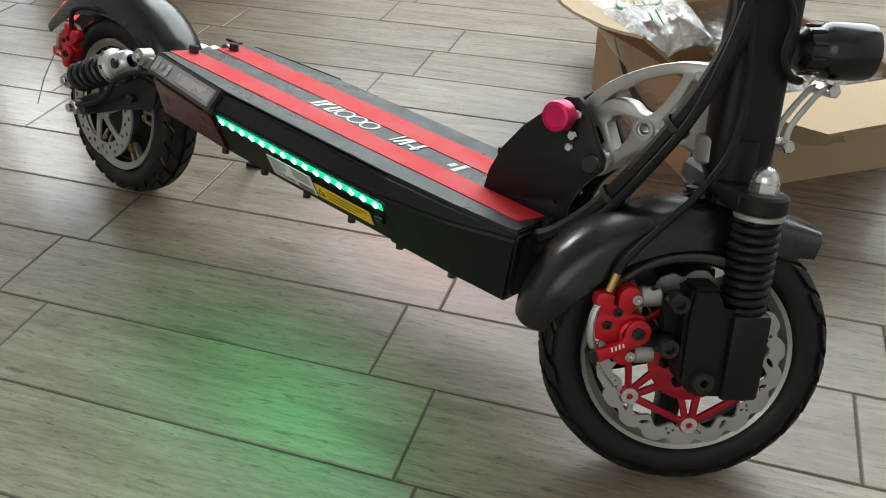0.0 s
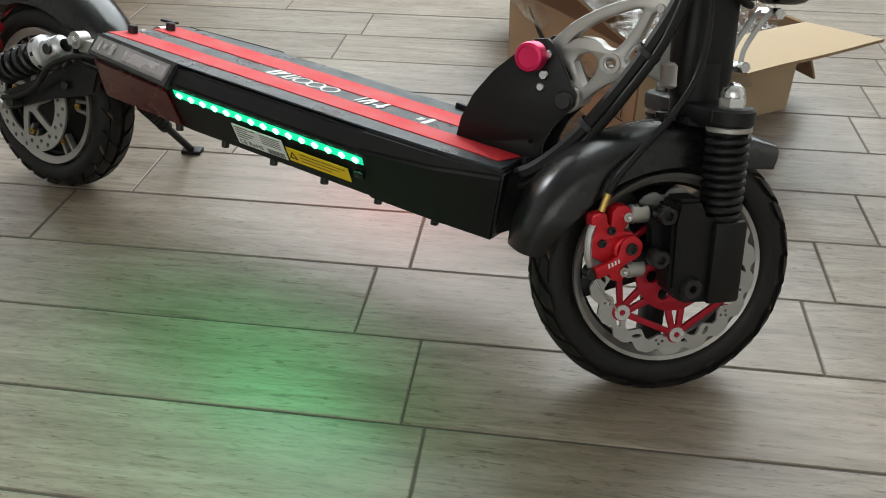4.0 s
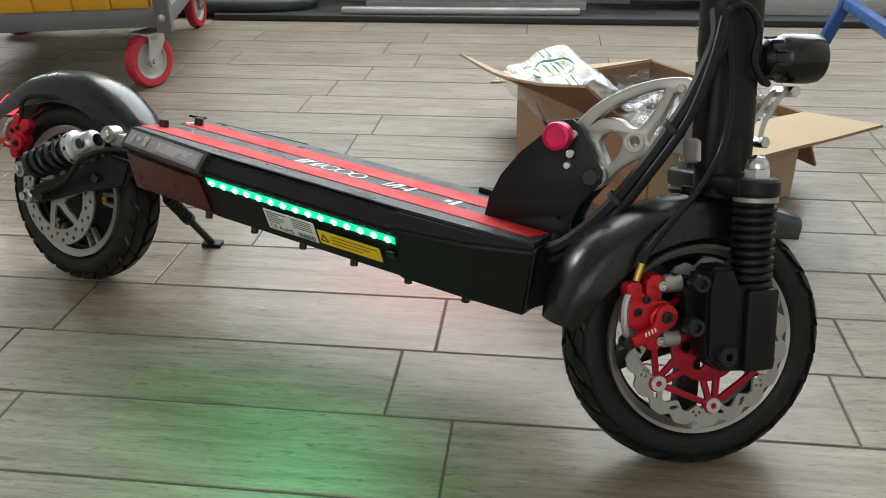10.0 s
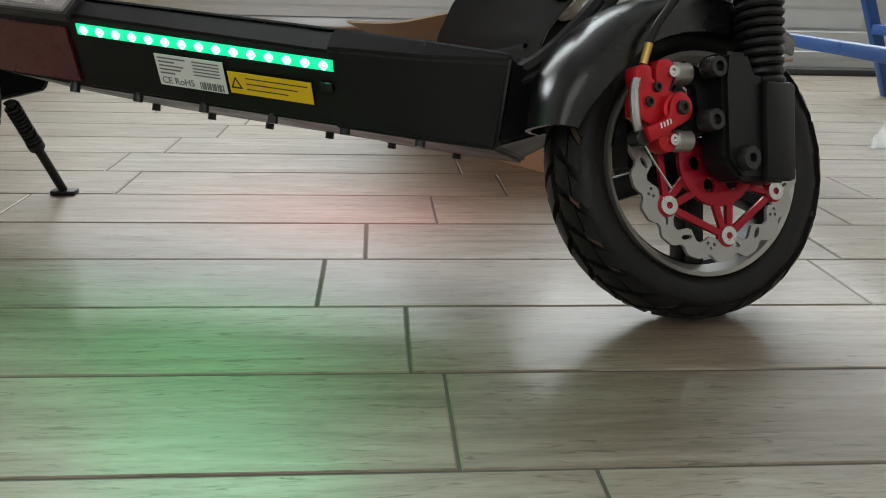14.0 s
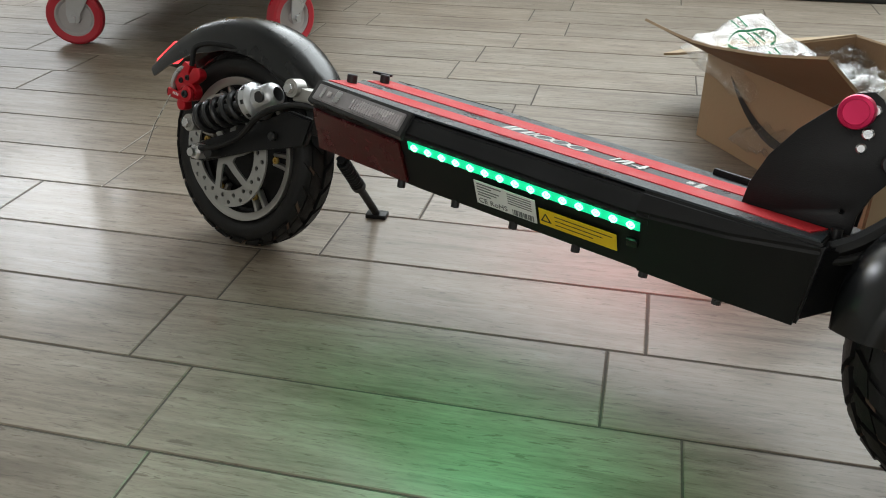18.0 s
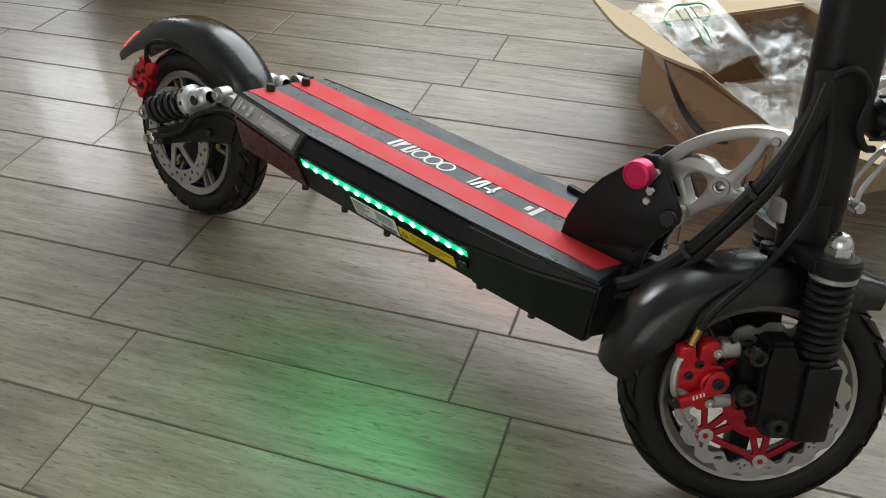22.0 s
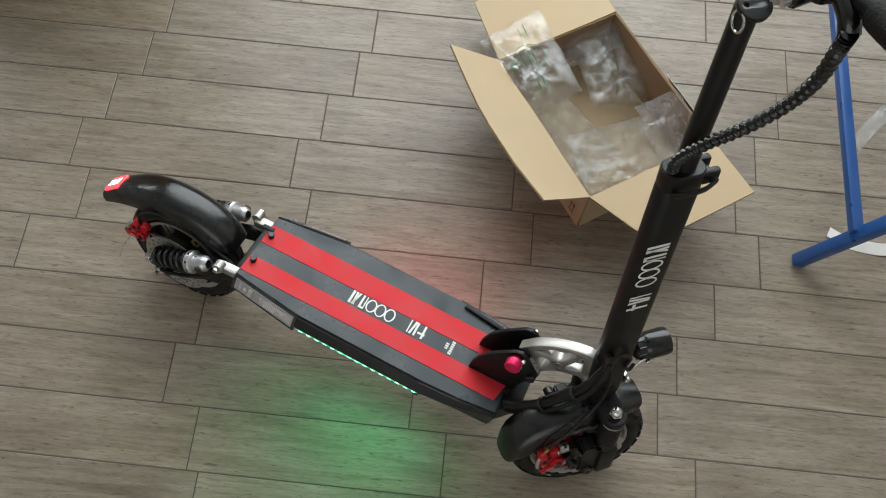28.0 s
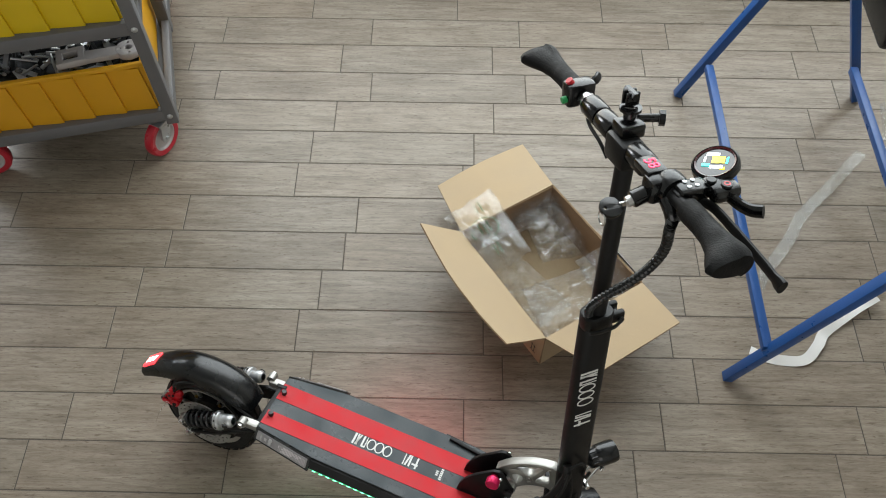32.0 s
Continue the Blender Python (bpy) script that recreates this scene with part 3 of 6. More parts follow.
# side faces of the deck: right (camera) and left
def side_frame(sgn, x, s):
    """A frame on the lower side face: x forward, y up the face; s: 0 at the crease, 1 at the bottom."""
    _, b, c = halves(x)
    top = Vector((x, sgn * b, zt(x) - crease(x)))
    bot = Vector((x, sgn * c, zt(x) - 0.09))
    p = top.lerp(bot, s)
    ex = Vector((1, 0, -0.054)).normalized()
    ey = (top - bot).normalized()
    ez = ex.cross(ey).normalized()
    if ez.y * sgn < 0:
        ez = -ez
    m = Matrix((ex, ey, ez)).transposed().to_4x4()
    m.translation = p + ez * 0.0045
    return m


for sgn, em, es, lab in ((-1, LEDG, LEDS, "lit green light strip"), (1, LEDR, LEDR, "lit red light strip")):
    bm = B()
    n, x0, x1 = 15, -0.299, 0.009
    def along(s, out, wide, deep, grow=0.0):
        """A strip that follows the crease of the side face."""
        f0, f1 = side_frame(sgn, x0 - grow, s), side_frame(sgn, x1 + grow, s)
        p, q = f0.translation, f1.translation
        f = f0.copy()
        ex, ez = (q - p).normalized(), f0.to_3x3().col[2]
        ey = (f0.to_3x3().col[1] - ex * ex.dot(f0.to_3x3().col[1])).normalized()
        f = Matrix((ex, ey, ez)).transposed().to_4x4()
        f.translation = (p + q) / 2 + ez * out
        return box(B(), (0, 0, 0), ((q - p).length, wide, deep), 0.0008, f)

    strip = part("light_strip", along(0.17, -0.0046, 0.0125, 0.003), es, scooter, lab)
    for i in range(n):
        part("light_diode", box(B(), (0, 0, 0), (0.0095, 0.0092, 0.002), 0.0032, side_frame(sgn, x0 + (i + 0.5) * (x1 - x0) / n, 0.17) @ at(0, 0, -0.0034), 1), em, strip)
    bm = B()
    box(bm, (0, -0.006, 0.001), (0.014, 0.010, 0.007), 0.002, side_frame(sgn, 0.002, 0.35))
    part("charge_port", bm, SATIN, scooter)
    for i in range(6):
        x = -0.33 + i * 0.085
        bm = cyl(B(), (x, sgn * 0.080, zt(x) - 0.098), (x, sgn * 0.080, zt(x) - 0.086), 0.0055, seg=10)
        part("underside_screw", bm, BOLT, scooter)
    # rear corner lamp and red reflector, on the tapering end of the deck
    def on_face(x, s, out, upper=False):
        """A point on the upper or lower side face, out from it."""
        a, b, c = halves(x)
        z, d = zt(x), crease(x)
        p, q = (Vector((x, sgn * a, z)), Vector((x, sgn * b, z - d))) if upper else (Vector((x, sgn * b, z - d)), Vector((x, sgn * c, z - 0.09)))
        n = Vector((0, sgn * abs(q.z - p.z), (abs(q.y - p.y) if upper else -abs(q.y - p.y)))).normalized()
        return p.lerp(q, s) + n * out

    def panel(x0, x1, s0, s1, low, high, upper=False):
        bm = loft(B(), [[on_face(x0, s0, o, upper), on_face(x1, s0, o, upper), on_face(x1, s1, o, upper), on_face(x0, s1, o, upper)] for o in (low, high)])
        bmesh.ops.bevel(bm, geom=list(bm.edges), offset=0.0012, segments=2, affect="EDGES")
        return bm

    part("side_reflector", panel(-0.472, -0.312, 0.16, 0.92, -0.003, 0.004), REFLM, scooter, "dark red side reflector")
    lampb = part("corner_lamp", panel(-0.476, -0.302, -0.12, 1.28, -0.004, 0.0055, True), LENSD, scooter, "clear corner lamp in a dark bezel")
    part("lens", panel(-0.468, -0.309, 0.08, 1.08, 0.004, 0.0075, True), LENSM, lampb, "smoky clear lens over bright reflector cells")
    for i in range(20):
        x = -0.398 + 0.0043 * i
        part("reflector_cell", panel(x, x + 0.0031, 0.25, 0.92, 0.0068, 0.0082, True), CELLM, lampb)
    for x, w in ((-0.430, 0.010), (-0.456, 0.006)):
        part("reflector_bowl", panel(x, x + w, 0.22, 0.92, 0.0068, 0.0084, True), STEEL, lampb)
    part("lamp_bulb", panel(-0.444, -0.436, 0.40, 0.70, 0.0068, 0.0095, True), HUBW, lampb)

# labels on the right side face
m = side_frame(-1, -0.1605, 0.54)
label = part("rating_label", box(B(), (0, 0, 0), (0.083, 0.035, 0.0008), 0, m), WHITEP, scooter, "white rating label with small print")
bm = B()
for i in range(5):
    flat(bm, [[(-0.038, 0.013 - 0.0042 * i), (-0.038 + (0.034, 0.02, 0.03, 0.026, 0.018)[i], 0.013 - 0.0042 * i), (-0.038 + (0.034, 0.02, 0.03, 0.026, 0.018)[i], 0.0145 - 0.0042 * i), (-0.038, 0.0145 - 0.0042 * i)]], 0.0004, m @ at(0, 0, 0.0007))
    flat(bm, [[(0.004, 0.013 - 0.0036 * i), (0.036, 0.013 - 0.0036 * i), (0.036, 0.0142 - 0.0036 * i), (0.004, 0.0142 - 0.0036 * i)]], 0.0004, m @ at(0, 0, 0.0007))
words(bm, "CE RoHS", 0.0105, 0.0002, m @ at(-0.018, -0.0115, 0.0008))
for i in range(14):
    flat(bm, [[(0.009 + 0.0021 * i, -0.016), (0.0098 + 0.0021 * i + 0.0006 * (i % 3), -0.016), (0.0098 + 0.0021 * i + 0.0006 * (i % 3), -0.008), (0.009 + 0.0021 * i, -0.008)]], 0.0004, m @ at(0, 0, 0.0007))
part("label_print", bm, GREYP, label)
m = side_frame(-1, -0.066, 0.57)
warn = part("warning_label", box(B(), (0, 0, 0), (0.0975, 0.024, 0.0008), 0, m), YELLOWP, scooter, "yellow warning label")
bm = B()
flat(bm, [[(-0.047, -0.006), (-0.033, -0.006), (-0.040, 0.007)], [(-0.0445, -0.0045), (-0.0355, -0.0045), (-0.040, 0.0042)]], 0.0004, m @ at(0, 0, 0.0007))
for i in range(3):
    flat(bm, [[(-0.028, 0.006 - 0.006 * i), (0.044 - 0.012 * i, 0.006 - 0.006 * i), (0.044 - 0.012 * i, 0.007 - 0.006 * i), (-0.028, 0.007 - 0.006 * i)]], 0.0003, m @ at(0, 0, 0.0007))
part("label_print", bm, BLACKP, warn)

PRE[0] = ID
# folding plates and arm
PL_OUT = [(0.083, 0.250), (0.085, 0.280), (0.096, 0.312), (0.118, 0.344), (0.150, 0.376), (0.164, 0.389), (0.178, 0.392), (0.187, 0.386), (0.222, 0.334), (0.222, 0.322), (0.212, 0.309), (0.200, 0.291), (0.194, 0.270), (0.194, 0.250)]
PL_OUT = [(x + 0.005 - 0.06 * max(0.0, 0.30 - z), z - 0.003) for x, z in PL_OUT]
for y, nm in ((-0.025, "near"), (0.036, "far")):
    bm = flat(B(), [PL_OUT, circle(0.0035, 12, 0.183, 0.268)], 0.009, at(0, y, 0) @ RX, 0.001)
    pl = part("folding_plate", bm, BLACK, scooter, "black fan-shaped folding bracket plate")
    d = -1 if y < 0 else 1
    for x, z, r, h, mt in ((0.188, 0.349, 0.0060, 0.008, STEEL), (0.189, 0.372, 0.0060, 0.010, STEEL), (0.185, 0.334, 0.0052, 0.004, STEEL), (0.217, 0.325, 0.0105, 0.010, BOLT)):
        bm = cyl(B(), (x, y + d * 0.004, z), (x, y + d * (0.0045 + h), z), r, seg=18, ch=0.0015)
        part("plate_bolt", bm, mt, pl)
bm = cyl(B(), (0.174, -0.030, 0.369), (0.174, -0.042, 0.369), 0.010, seg=24)
lathe(bm, [(0, 0), (0.0155, 0), (0.0172, 0.002), (0.0172, 0.017), (0.0160, 0.0195), (0.0125, 0.0205), (0.0120, 0.0195), (0, 0.0190)], 36, at(0.174, -0.038, 0.369) @ RX)
part("release_knob", bm, MAGENTA, scooter, "pink-red anodised release knob")
bm = box(B(), (0.135, 0.004, 0.238), (0.100, 0.075, 0.012), 0.003)
part("bracket_base", bm, BLACK, scooter)
for x in (0.115, 0.185):
    part("base_bolt", cyl(B(), (x, -0.042, 0.240), (x, -0.042, 0.252), 0.006, seg=12), BOLT, scooter)
outer = curve_pts([(0.172, 0.378, 0), (0.200, 0.412, 0), (0.236, 0.437, 0), (0.272, 0.452, 0), (0.302, 0.457, 0)], 4) + [Vector(p + (0,)) for p in ((0.312, 0.452), (0.314, 0.436), (0.318, 0.416), (0.330, 0.402), (0.344, 0.398), (0.344, 0.368), (0.318, 0.368))] + \
    curve_pts([(0.300, 0.374, 0), (0.272, 0.366, 0), (0.246, 0.350, 0), (0.226, 0.328, 0), (0.214, 0.314, 0), (0.204, 0.318, 0), (0.200, 0.330, 0)], 3) + [Vector((0.206, 0.340, 0)), Vector((0.215, 0.352, 0)), Vector((0.204, 0.366, 0)), Vector((0.190, 0.372, 0))]
h1 = curve_pts([(0.193, 0.386, 0), (0.210, 0.408, 0), (0.240, 0.430, 0), (0.281, 0.446, 0), (0.272, 0.415, 0), (0.258, 0.393, 0), (0.244, 0.392, 0), (0.232, 0.399, 0), (0.212, 0.398, 0), (0.201, 0.390, 0)], 3)
h2 = curve_pts([(0.289, 0.441, 0), (0.298, 0.442, 0), (0.302, 0.418, 0), (0.306, 0.392, 0), (0.290, 0.382, 0), (0.272, 0.377, 0), (0.268, 0.388, 0), (0.280, 0.412, 0)], 3)
h3 = curve_pts([(0.213, 0.382, 0), (0.226, 0.388, 0), (0.239, 0.381, 0), (0.240, 0.364, 0), (0.228, 0.344, 0), (0.220, 0.352, 0), (0.208, 0.372, 0)], 3)
bm = flat(B(), [[(p[0], p[1]) for p in L] for L in (outer, h1, h2, h3)] + [circle(0.0075, 18, 0.254, 0.378)], 0.024, at(0.002, 0.005, -0.006) @ RX, 0.0025)
arm = part("folding_arm", bm, ALU, scooter, "cast aluminium folding arm with cut-outs")
bm = pipe(B(), (0.256, -0.010, 0.372), (0.256, 0.020, 0.372), 0.0118, 0.0078)
part("boss", bm, ALU, arm)
bm = cyl(B(), (0.217, -0.0205, 0.325), (0.217, 0.031, 0.325), 0.0145, seg=24)
part("pivot_sleeve", bm, ALU, arm)
bm = cyl(B(), (0.300, -0.009, 0.440), (0.300, 0.019, 0.440), 0.0055, seg=14, ch=0.001)
part("arm_rivet", bm, ALU, arm)


# wheels
def tyre_at(R, w, rin, t):
    """A point (radius, across) of the round tyre section; t: the angle from the crown."""
    a = (R - rin) / 2
    return R - a + a * math.copysign(abs(math.cos(t)) ** 0.8, math.cos(t)), w / 2 * math.copysign(abs(math.sin(t)) ** 0.8, math.sin(t))


def make_tyre(bm, R, w, rin, M):
    prof = [tyre_at(R - 0.0048, w - 0.004, rin, math.pi * (k / 10 - 1) * 0.86) for k in range(21)]
    lathe(bm, prof, 72, M @ RX, closed=True)


def tyre_patch(bm, R, w, rin, M, phi, dphi, t0, t1, slant, low, high, n=5):
    """A curved block that lies on the tyre from t0 to t1 across, slanting as it goes."""
    rows = []
    for i in range(n + 1):
        t = t0 + (t1 - t0) * i / n
        r, y = tyre_at(R, w, rin, t)
        ny, nr = math.sin(t), math.cos(t)
        f = phi + slant * abs(t)
        rows.append([M @ Vector(((r + h * nr) * math.cos(f + e), y + h * ny, (r + h * nr) * math.sin(f + e))) for e, h in ((-dphi / 2, low), (-dphi / 2, high), (dphi / 2, high), (dphi / 2, low))])
    loft(bm, rows)


def make_tread(bm, R, w, rin, M, n=26):
    """Slanting raised blocks on both shoulders, with narrow grooves between them."""
    for i in range(n):
        for sd in (-1, 1):
            tyre_patch(bm, R, w, rin, M, 2 * math.pi * (i + (0.5 if sd > 0 else 0)) / n, 2 * math.pi / n * 0.74, sd * 0.07, sd * 0.60, 0.20, -0.007, 0.0004)
            tyre_patch(bm, R, w, rin, M, 2 * math.pi * (i + (0.5 if sd > 0 else 0)) / n + 0.012, 2 * math.pi / n * (0.62 if i % 2 else 0.74), sd * 0.66, sd * (1.22 if i % 2 else 1.08), 0.20, -0.007, 0.0006, 4)


def make_scuffs(bm, R, w, rin, M, n=26):
    """Dried mud left in the grooves between the blocks."""
    for i in range(n):
        for sd in (-1, 1):
            if (i * 7 + (sd > 0)) % 4 == 0:
                continue
            t0 = 0.35 + 0.11 * (i % 4)
            tyre_patch(bm, R, w, rin, M, 2 * math.pi * (i + 0.5 + (0.5 if sd > 0 else 0)) / n, 2 * math.pi / n * (0.10 + 0.06 * (i % 3)), sd * t0, sd * (t0 + 0.24 + 0.10 * (i % 3)), 0.20, -0.007, -0.0022, 3)


W1 = FM @ at(-0.0235, 0.004, 0.0165) @ Matrix.Rotation(radians(-7), 4, "Z") @ Matrix.Rotation(radians(-3.3), 4, "X")
FR1, FR0 = 0.1545, 0.108
fw = new("front_wheel")
fw.parent = scooter
fw["label"] = "front wheel with red spider and wavy brake disc"
bm = B()
make_tyre(bm, FR1, 0.070, FR0, W1)
part("tyre", bm, RUBBER, fw, "black ten-inch pneumatic tyre")
bm = B()
make_tread(bm, FR1, 0.070, FR0, W1)
part("tread", bm, RUBBER, fw, "slanted tyre tread blocks")
bm = B()
make_scuffs(bm, FR1, 0.070, FR0, W1)
part("tread_dirt", bm, DUSTY, fw, "brown mud dried in the tread grooves")["kind"] = "stuff"
bm = lathe(B(), [(0.1065, -0.020), (0.102, -0.016), (0.100, 0.0), (0.102, 0.016), (0.1065, 0.020), (0.096, 0.010), (0.096, -0.010)], 64, W1 @ RX, closed=True)
rim = part("rim", bm, BLACK, fw, "black rim well")
for sg in (-1, 1):
    bm = lathe(B(), [(0.1000, sg * 0.0165), (0.1075, sg * 0.0290), (0.1120, sg * 0.0310), (0.1120, sg * 0.0180), (0.1070, sg * 0.0180)], 72, W1 @ RX, closed=True)
    part("rim_lip", bm, ALU, fw, "bright machined rim lip")
bm = B()
for i in range(5):
    a = 2 * math.pi * (i + 0.3) / 5
    box(bm, (0.060, 0, 0), (0.080, 0.028, 0.024), 0.004, W1 @ Matrix.Rotation(a, 4, "Y"))
lathe(bm, [(0, -0.028), (0.026, -0.028), (0.03, -0.02), (0.03, 0.02), (0.026, 0.028), (0, 0.028)], 28, W1 @ RX)
part("wheel_hub", bm, BLACK, fw, "black five-spoke hub")


def polar(r, a):
    return (r * math.cos(a), r * math.sin(a))


def wavy_disc(bm, ro, ri, n, M, th=0.004):
    """A brake disc with stepped teeth outside, six lugs inside and slanting slots and holes between."""
    out, inn, holes = [], [], []
    for i in range(n):
        a, d = 2 * math.pi * i / n, 2 * math.pi / n
        out += [polar(ro - 0.0062, a), polar(ro - 0.0060, a + 0.14 * d), polar(ro - 0.0016, a + 0.30 * d), polar(ro, a + 0.40 * d), polar(ro - 0.0004, a + 0.74 * d), polar(ro - 0.0030, a + 0.90 * d)]
    for i in range(n * 6):
        a = 2 * math.pi * i / (n * 6)
        lug = max(0.0, math.cos(6 * (a - math.pi / 2 - radians(6))) - 0.55) / 0.45
        wave = 0.0045 * math.cos(n * a + 2.51)
        inn.append(polar(ri + wave - 0.0095 * min(1.0, lug * 1.6), a))
    rm = (ro + ri) / 2 - 0.0053
    for i in range(n):
        a0 = 2 * math.pi * (i + 0.1) / n
        if i % 3 == 1:
            for da, dr in ((-0.045, -0.0020), (0.045, -0.0015), (0.0, 0.0025)):
                holes.append(circle(0.0017, 10, *polar(rm + dr, a0 + da)))
            continue
        h = []
        for k in range(14):
            b = 2 * math.pi * k / 14
            u, v = 0.0060 * math.cos(b), 0.0024 * math.sin(b)
            ang = a0 + radians(58 if i % 3 else 122)
            h.append((rm * math.cos(a0) + u * math.cos(ang) - v * math.sin(ang), rm * math.sin(a0) + u * math.sin(ang) + v * math.cos(ang)))
        holes.append(h)
    flat(bm, [out, inn] + holes, th, M @ RX)


bm = B()
wavy_disc(bm, 0.0985, 0.0785, 18, W1 @ at(0, -0.045, 0))
disc = part("brake_disc", bm, DISCM, fw, "wavy slotted steel brake disc")


SP = W1 @ at(0, -0.0455, 0) @ RX @ Matrix.Rotation(radians(6), 4, "Z")
bm = flat(B(), [circle(0.044, 36), circle(0.012, 20)] + [circle(0.0075, 14, *polar(0.026, 2 * math.pi * i / 6)) for i in range(6)], 0.0054, SP, 0.0006)
for i in range(6):
    a = 2 * math.pi * i / 6 + math.pi / 2
    for sd in (-1, 0, 1):
        p, q = Vector(polar(0.038, a + sd * 0.24)), Vector(polar(0.0735, a + sd * 0.035))
        if sd == 0:
            p, q = Vector(polar(0.0735, a + 0.02)), Vector(polar(0.0735, a + math.pi / 3 - 0.02))
        n = Vector((-(q - p).y, (q - p).x)).normalized() * 0.0027
        part("spider_arm", flat(B(), [[tuple(p - n * 1.25), tuple(q - n), tuple(q + n), tuple(p + n * 1.25)]], 0.0050 + 0.0002 * sd, SP, 0.0005), CRIMSON, fw)
    part("spider_eye", flat(B(), [circle(0.0105, 20, *polar(0.0735, a))], 0.0046, SP, 0.0004), CRIMSON, fw)
part("disc_spider", bm, CRIMSON, fw, "red anodised disc carrier")
for i in range(6):
    a = 2 * math.pi * i / 6 + math.pi / 2
    p, q = SP @ Vector((*polar(0.0735, a), 0.0)), SP @ Vector((*polar(0.0735, a), 0.0055))
    part("disc_rivet", pipe(B(), p, q, 0.0090, 0.0034, 20), STEEL, fw)
part("front_axle", cyl(B(), W1 @ Vector((0, -0.085, 0)), W1 @ Vector((0, 0.085, 0)), 0.009, seg=16), BOLT, fw)

PRE[0] = GM
W2 = at(-0.672, -0.004, 0.149) @ Matrix.Rotation(radians(-1), 4, "Z")
RR1, RR0 = 0.1515, 0.106
rw = new("rear_wheel")
rw.parent = scooter
rw["label"] = "rear wheel with motor hub and drilled brake disc"
bm = B()
make_tyre(bm, RR1, 0.070, RR0, W2)
part("tyre", bm, RUBBER, rw, "black ten-inch pneumatic tyre")
bm = B()
make_tread(bm, RR1, 0.070, RR0, W2)
part("tread", bm, RUBBER, rw, "slanted tyre tread blocks")
bm = B()
make_scuffs(bm, RR1, 0.070, RR0, W2)
part("tread_dirt", bm, DUSTY, rw, "brown mud dried in the tread grooves")["kind"] = "stuff"
bm = lathe(B(), [(0.107, -0.026), (0.107, -0.020), (0.092, -0.014), (0.092, 0.014), (0.107, 0.020), (0.107, 0.026), (0.100, 0.027), (0.096, 0.02), (0.096, -0.02), (0.100, -0.027)], 64, W2 @ RX, closed=True)
rim = part("rim", bm, BLACK, rw, "black rim of the motor wheel")
for sg in (-1, 1):
    bm = lathe(B(), [(0.0975, sg * 0.0265), (0.1050, sg * 0.0310), (0.1095, sg * 0.0310), (0.1095, sg * 0.0200), (0.1040, sg * 0.0200)], 72, W2 @ RX, closed=True)
    part("rim_lip", bm, ALU, rw, "bare aluminium rim lip")
bm = lathe(B(), [(0, -0.022), (0.056, -0.022), (0.066, -0.012), (0.094, -0.006), (0.094, 0.006), (0.066, 0.012), (0.056, 0.022), (0, 0.022)], 48, W2 @ RX)
hubr = part("motor_hub", bm, BLACK, rw, "black motor hub")
for i in range(6):
    for da in (-0.10, 0.10):
        M3 = W2 @ at(0, -0.0175, 0) @ Matrix.Rotation(2 * math.pi * i / 6 + da, 4, "Y") @ at(0.084, 0, 0)
        part("wheel_spoke", box(B(), (0, 0, 0), (0.034, 0.011, 0.0065), 0.002, M3), ALU, rw)
    M3 = W2 @ at(0, -0.0175, 0) @ Matrix.Rotation(2 * math.pi * i / 6, 4, "Y") @ at(0.076, 0, 0)
    part("spoke_bolt", lathe(B(), [(0, 0), (0.0052, 0), (0.0052, 0.004), (0.0025, 0.004), (0.0025, 0.002), (0, 0.002)], 14, M3 @ RX @ at(0, 0, 0.006)), BRASS, rw)
bm = B()
holes = [circle(0.0034, 10, *polar(r, a)) for k in range(18) for r, a in ((0.0775, 2 * math.pi * k / 18), (0.0680, 2 * math.pi * (k + 0.5) / 18))]
flat(bm, [circle(0.0850, 72), circle(0.0600, 48)] + holes, 0.0035, W2 @ at(0, -0.054, 0) @ RX)
disc2 = part("brake_disc", bm, DISCM, rw, "drilled steel brake disc")
star = []
for i in range(6):
    a = 2 * math.pi * i / 6
    star += [polar(0.021, a - 0.30), polar(0.036, a + 0.02), polar(0.0612, a + 0.22), polar(0.0612, a + 0.40), polar(0.034, a + 0.34), polar(0.021, a + 0.34)]
bm = flat(B(), [star, circle(0.009, 16)], 0.0036, W2 @ at(0, -0.054, 0) @ RX)
part("disc_arm", bm, DISCM, rw)
part("rear_axle", cyl(B(), W2 @ Vector((0, -0.092, 0)), W2 @ Vector((0, 0.092, 0)), 0.009, seg=16), BOLT, rw)

PRE[0] = ID


# mudguards
def guard(bm, path, half, depth, thick=0.004, flare=None):
    """A mudguard: an upside-down U swept along (x, z) points."""
    pts = [Vector((x, 0, z)) for x, z in path]
    secs = []
    for i, p in enumerate(pts):
        d = (pts[min(i + 1, len(pts) - 1)] - pts[max(i - 1, 0)]).normalized()
        nrm = Vector((-d.z, 0, d.x))
        t = i / (len(pts) - 1)
        hw, dp = half * (flare(t)[0] if flare else 1), depth * (flare(t)[1] if flare else 1)
        out, inn = [], []
        for k in range(13):
            a = math.pi * (k / 12 - 0.5)
            y, h = hw * math.copysign(abs(math.sin(a)) ** 0.8, math.sin(a)), -dp * (1 - abs(math.cos(a)) ** 0.55)
            out.append(p + Vector((0, y, 0)) + nrm * h)
            inn.append(p + Vector((0, y * (1 - thick / hw), 0)) + nrm * (h - (thick if abs(math.cos(a)) > 0.2 else 0)))
        secs.append([tuple(v) for v in out + inn[::-1]])
    loft(bm, secs)


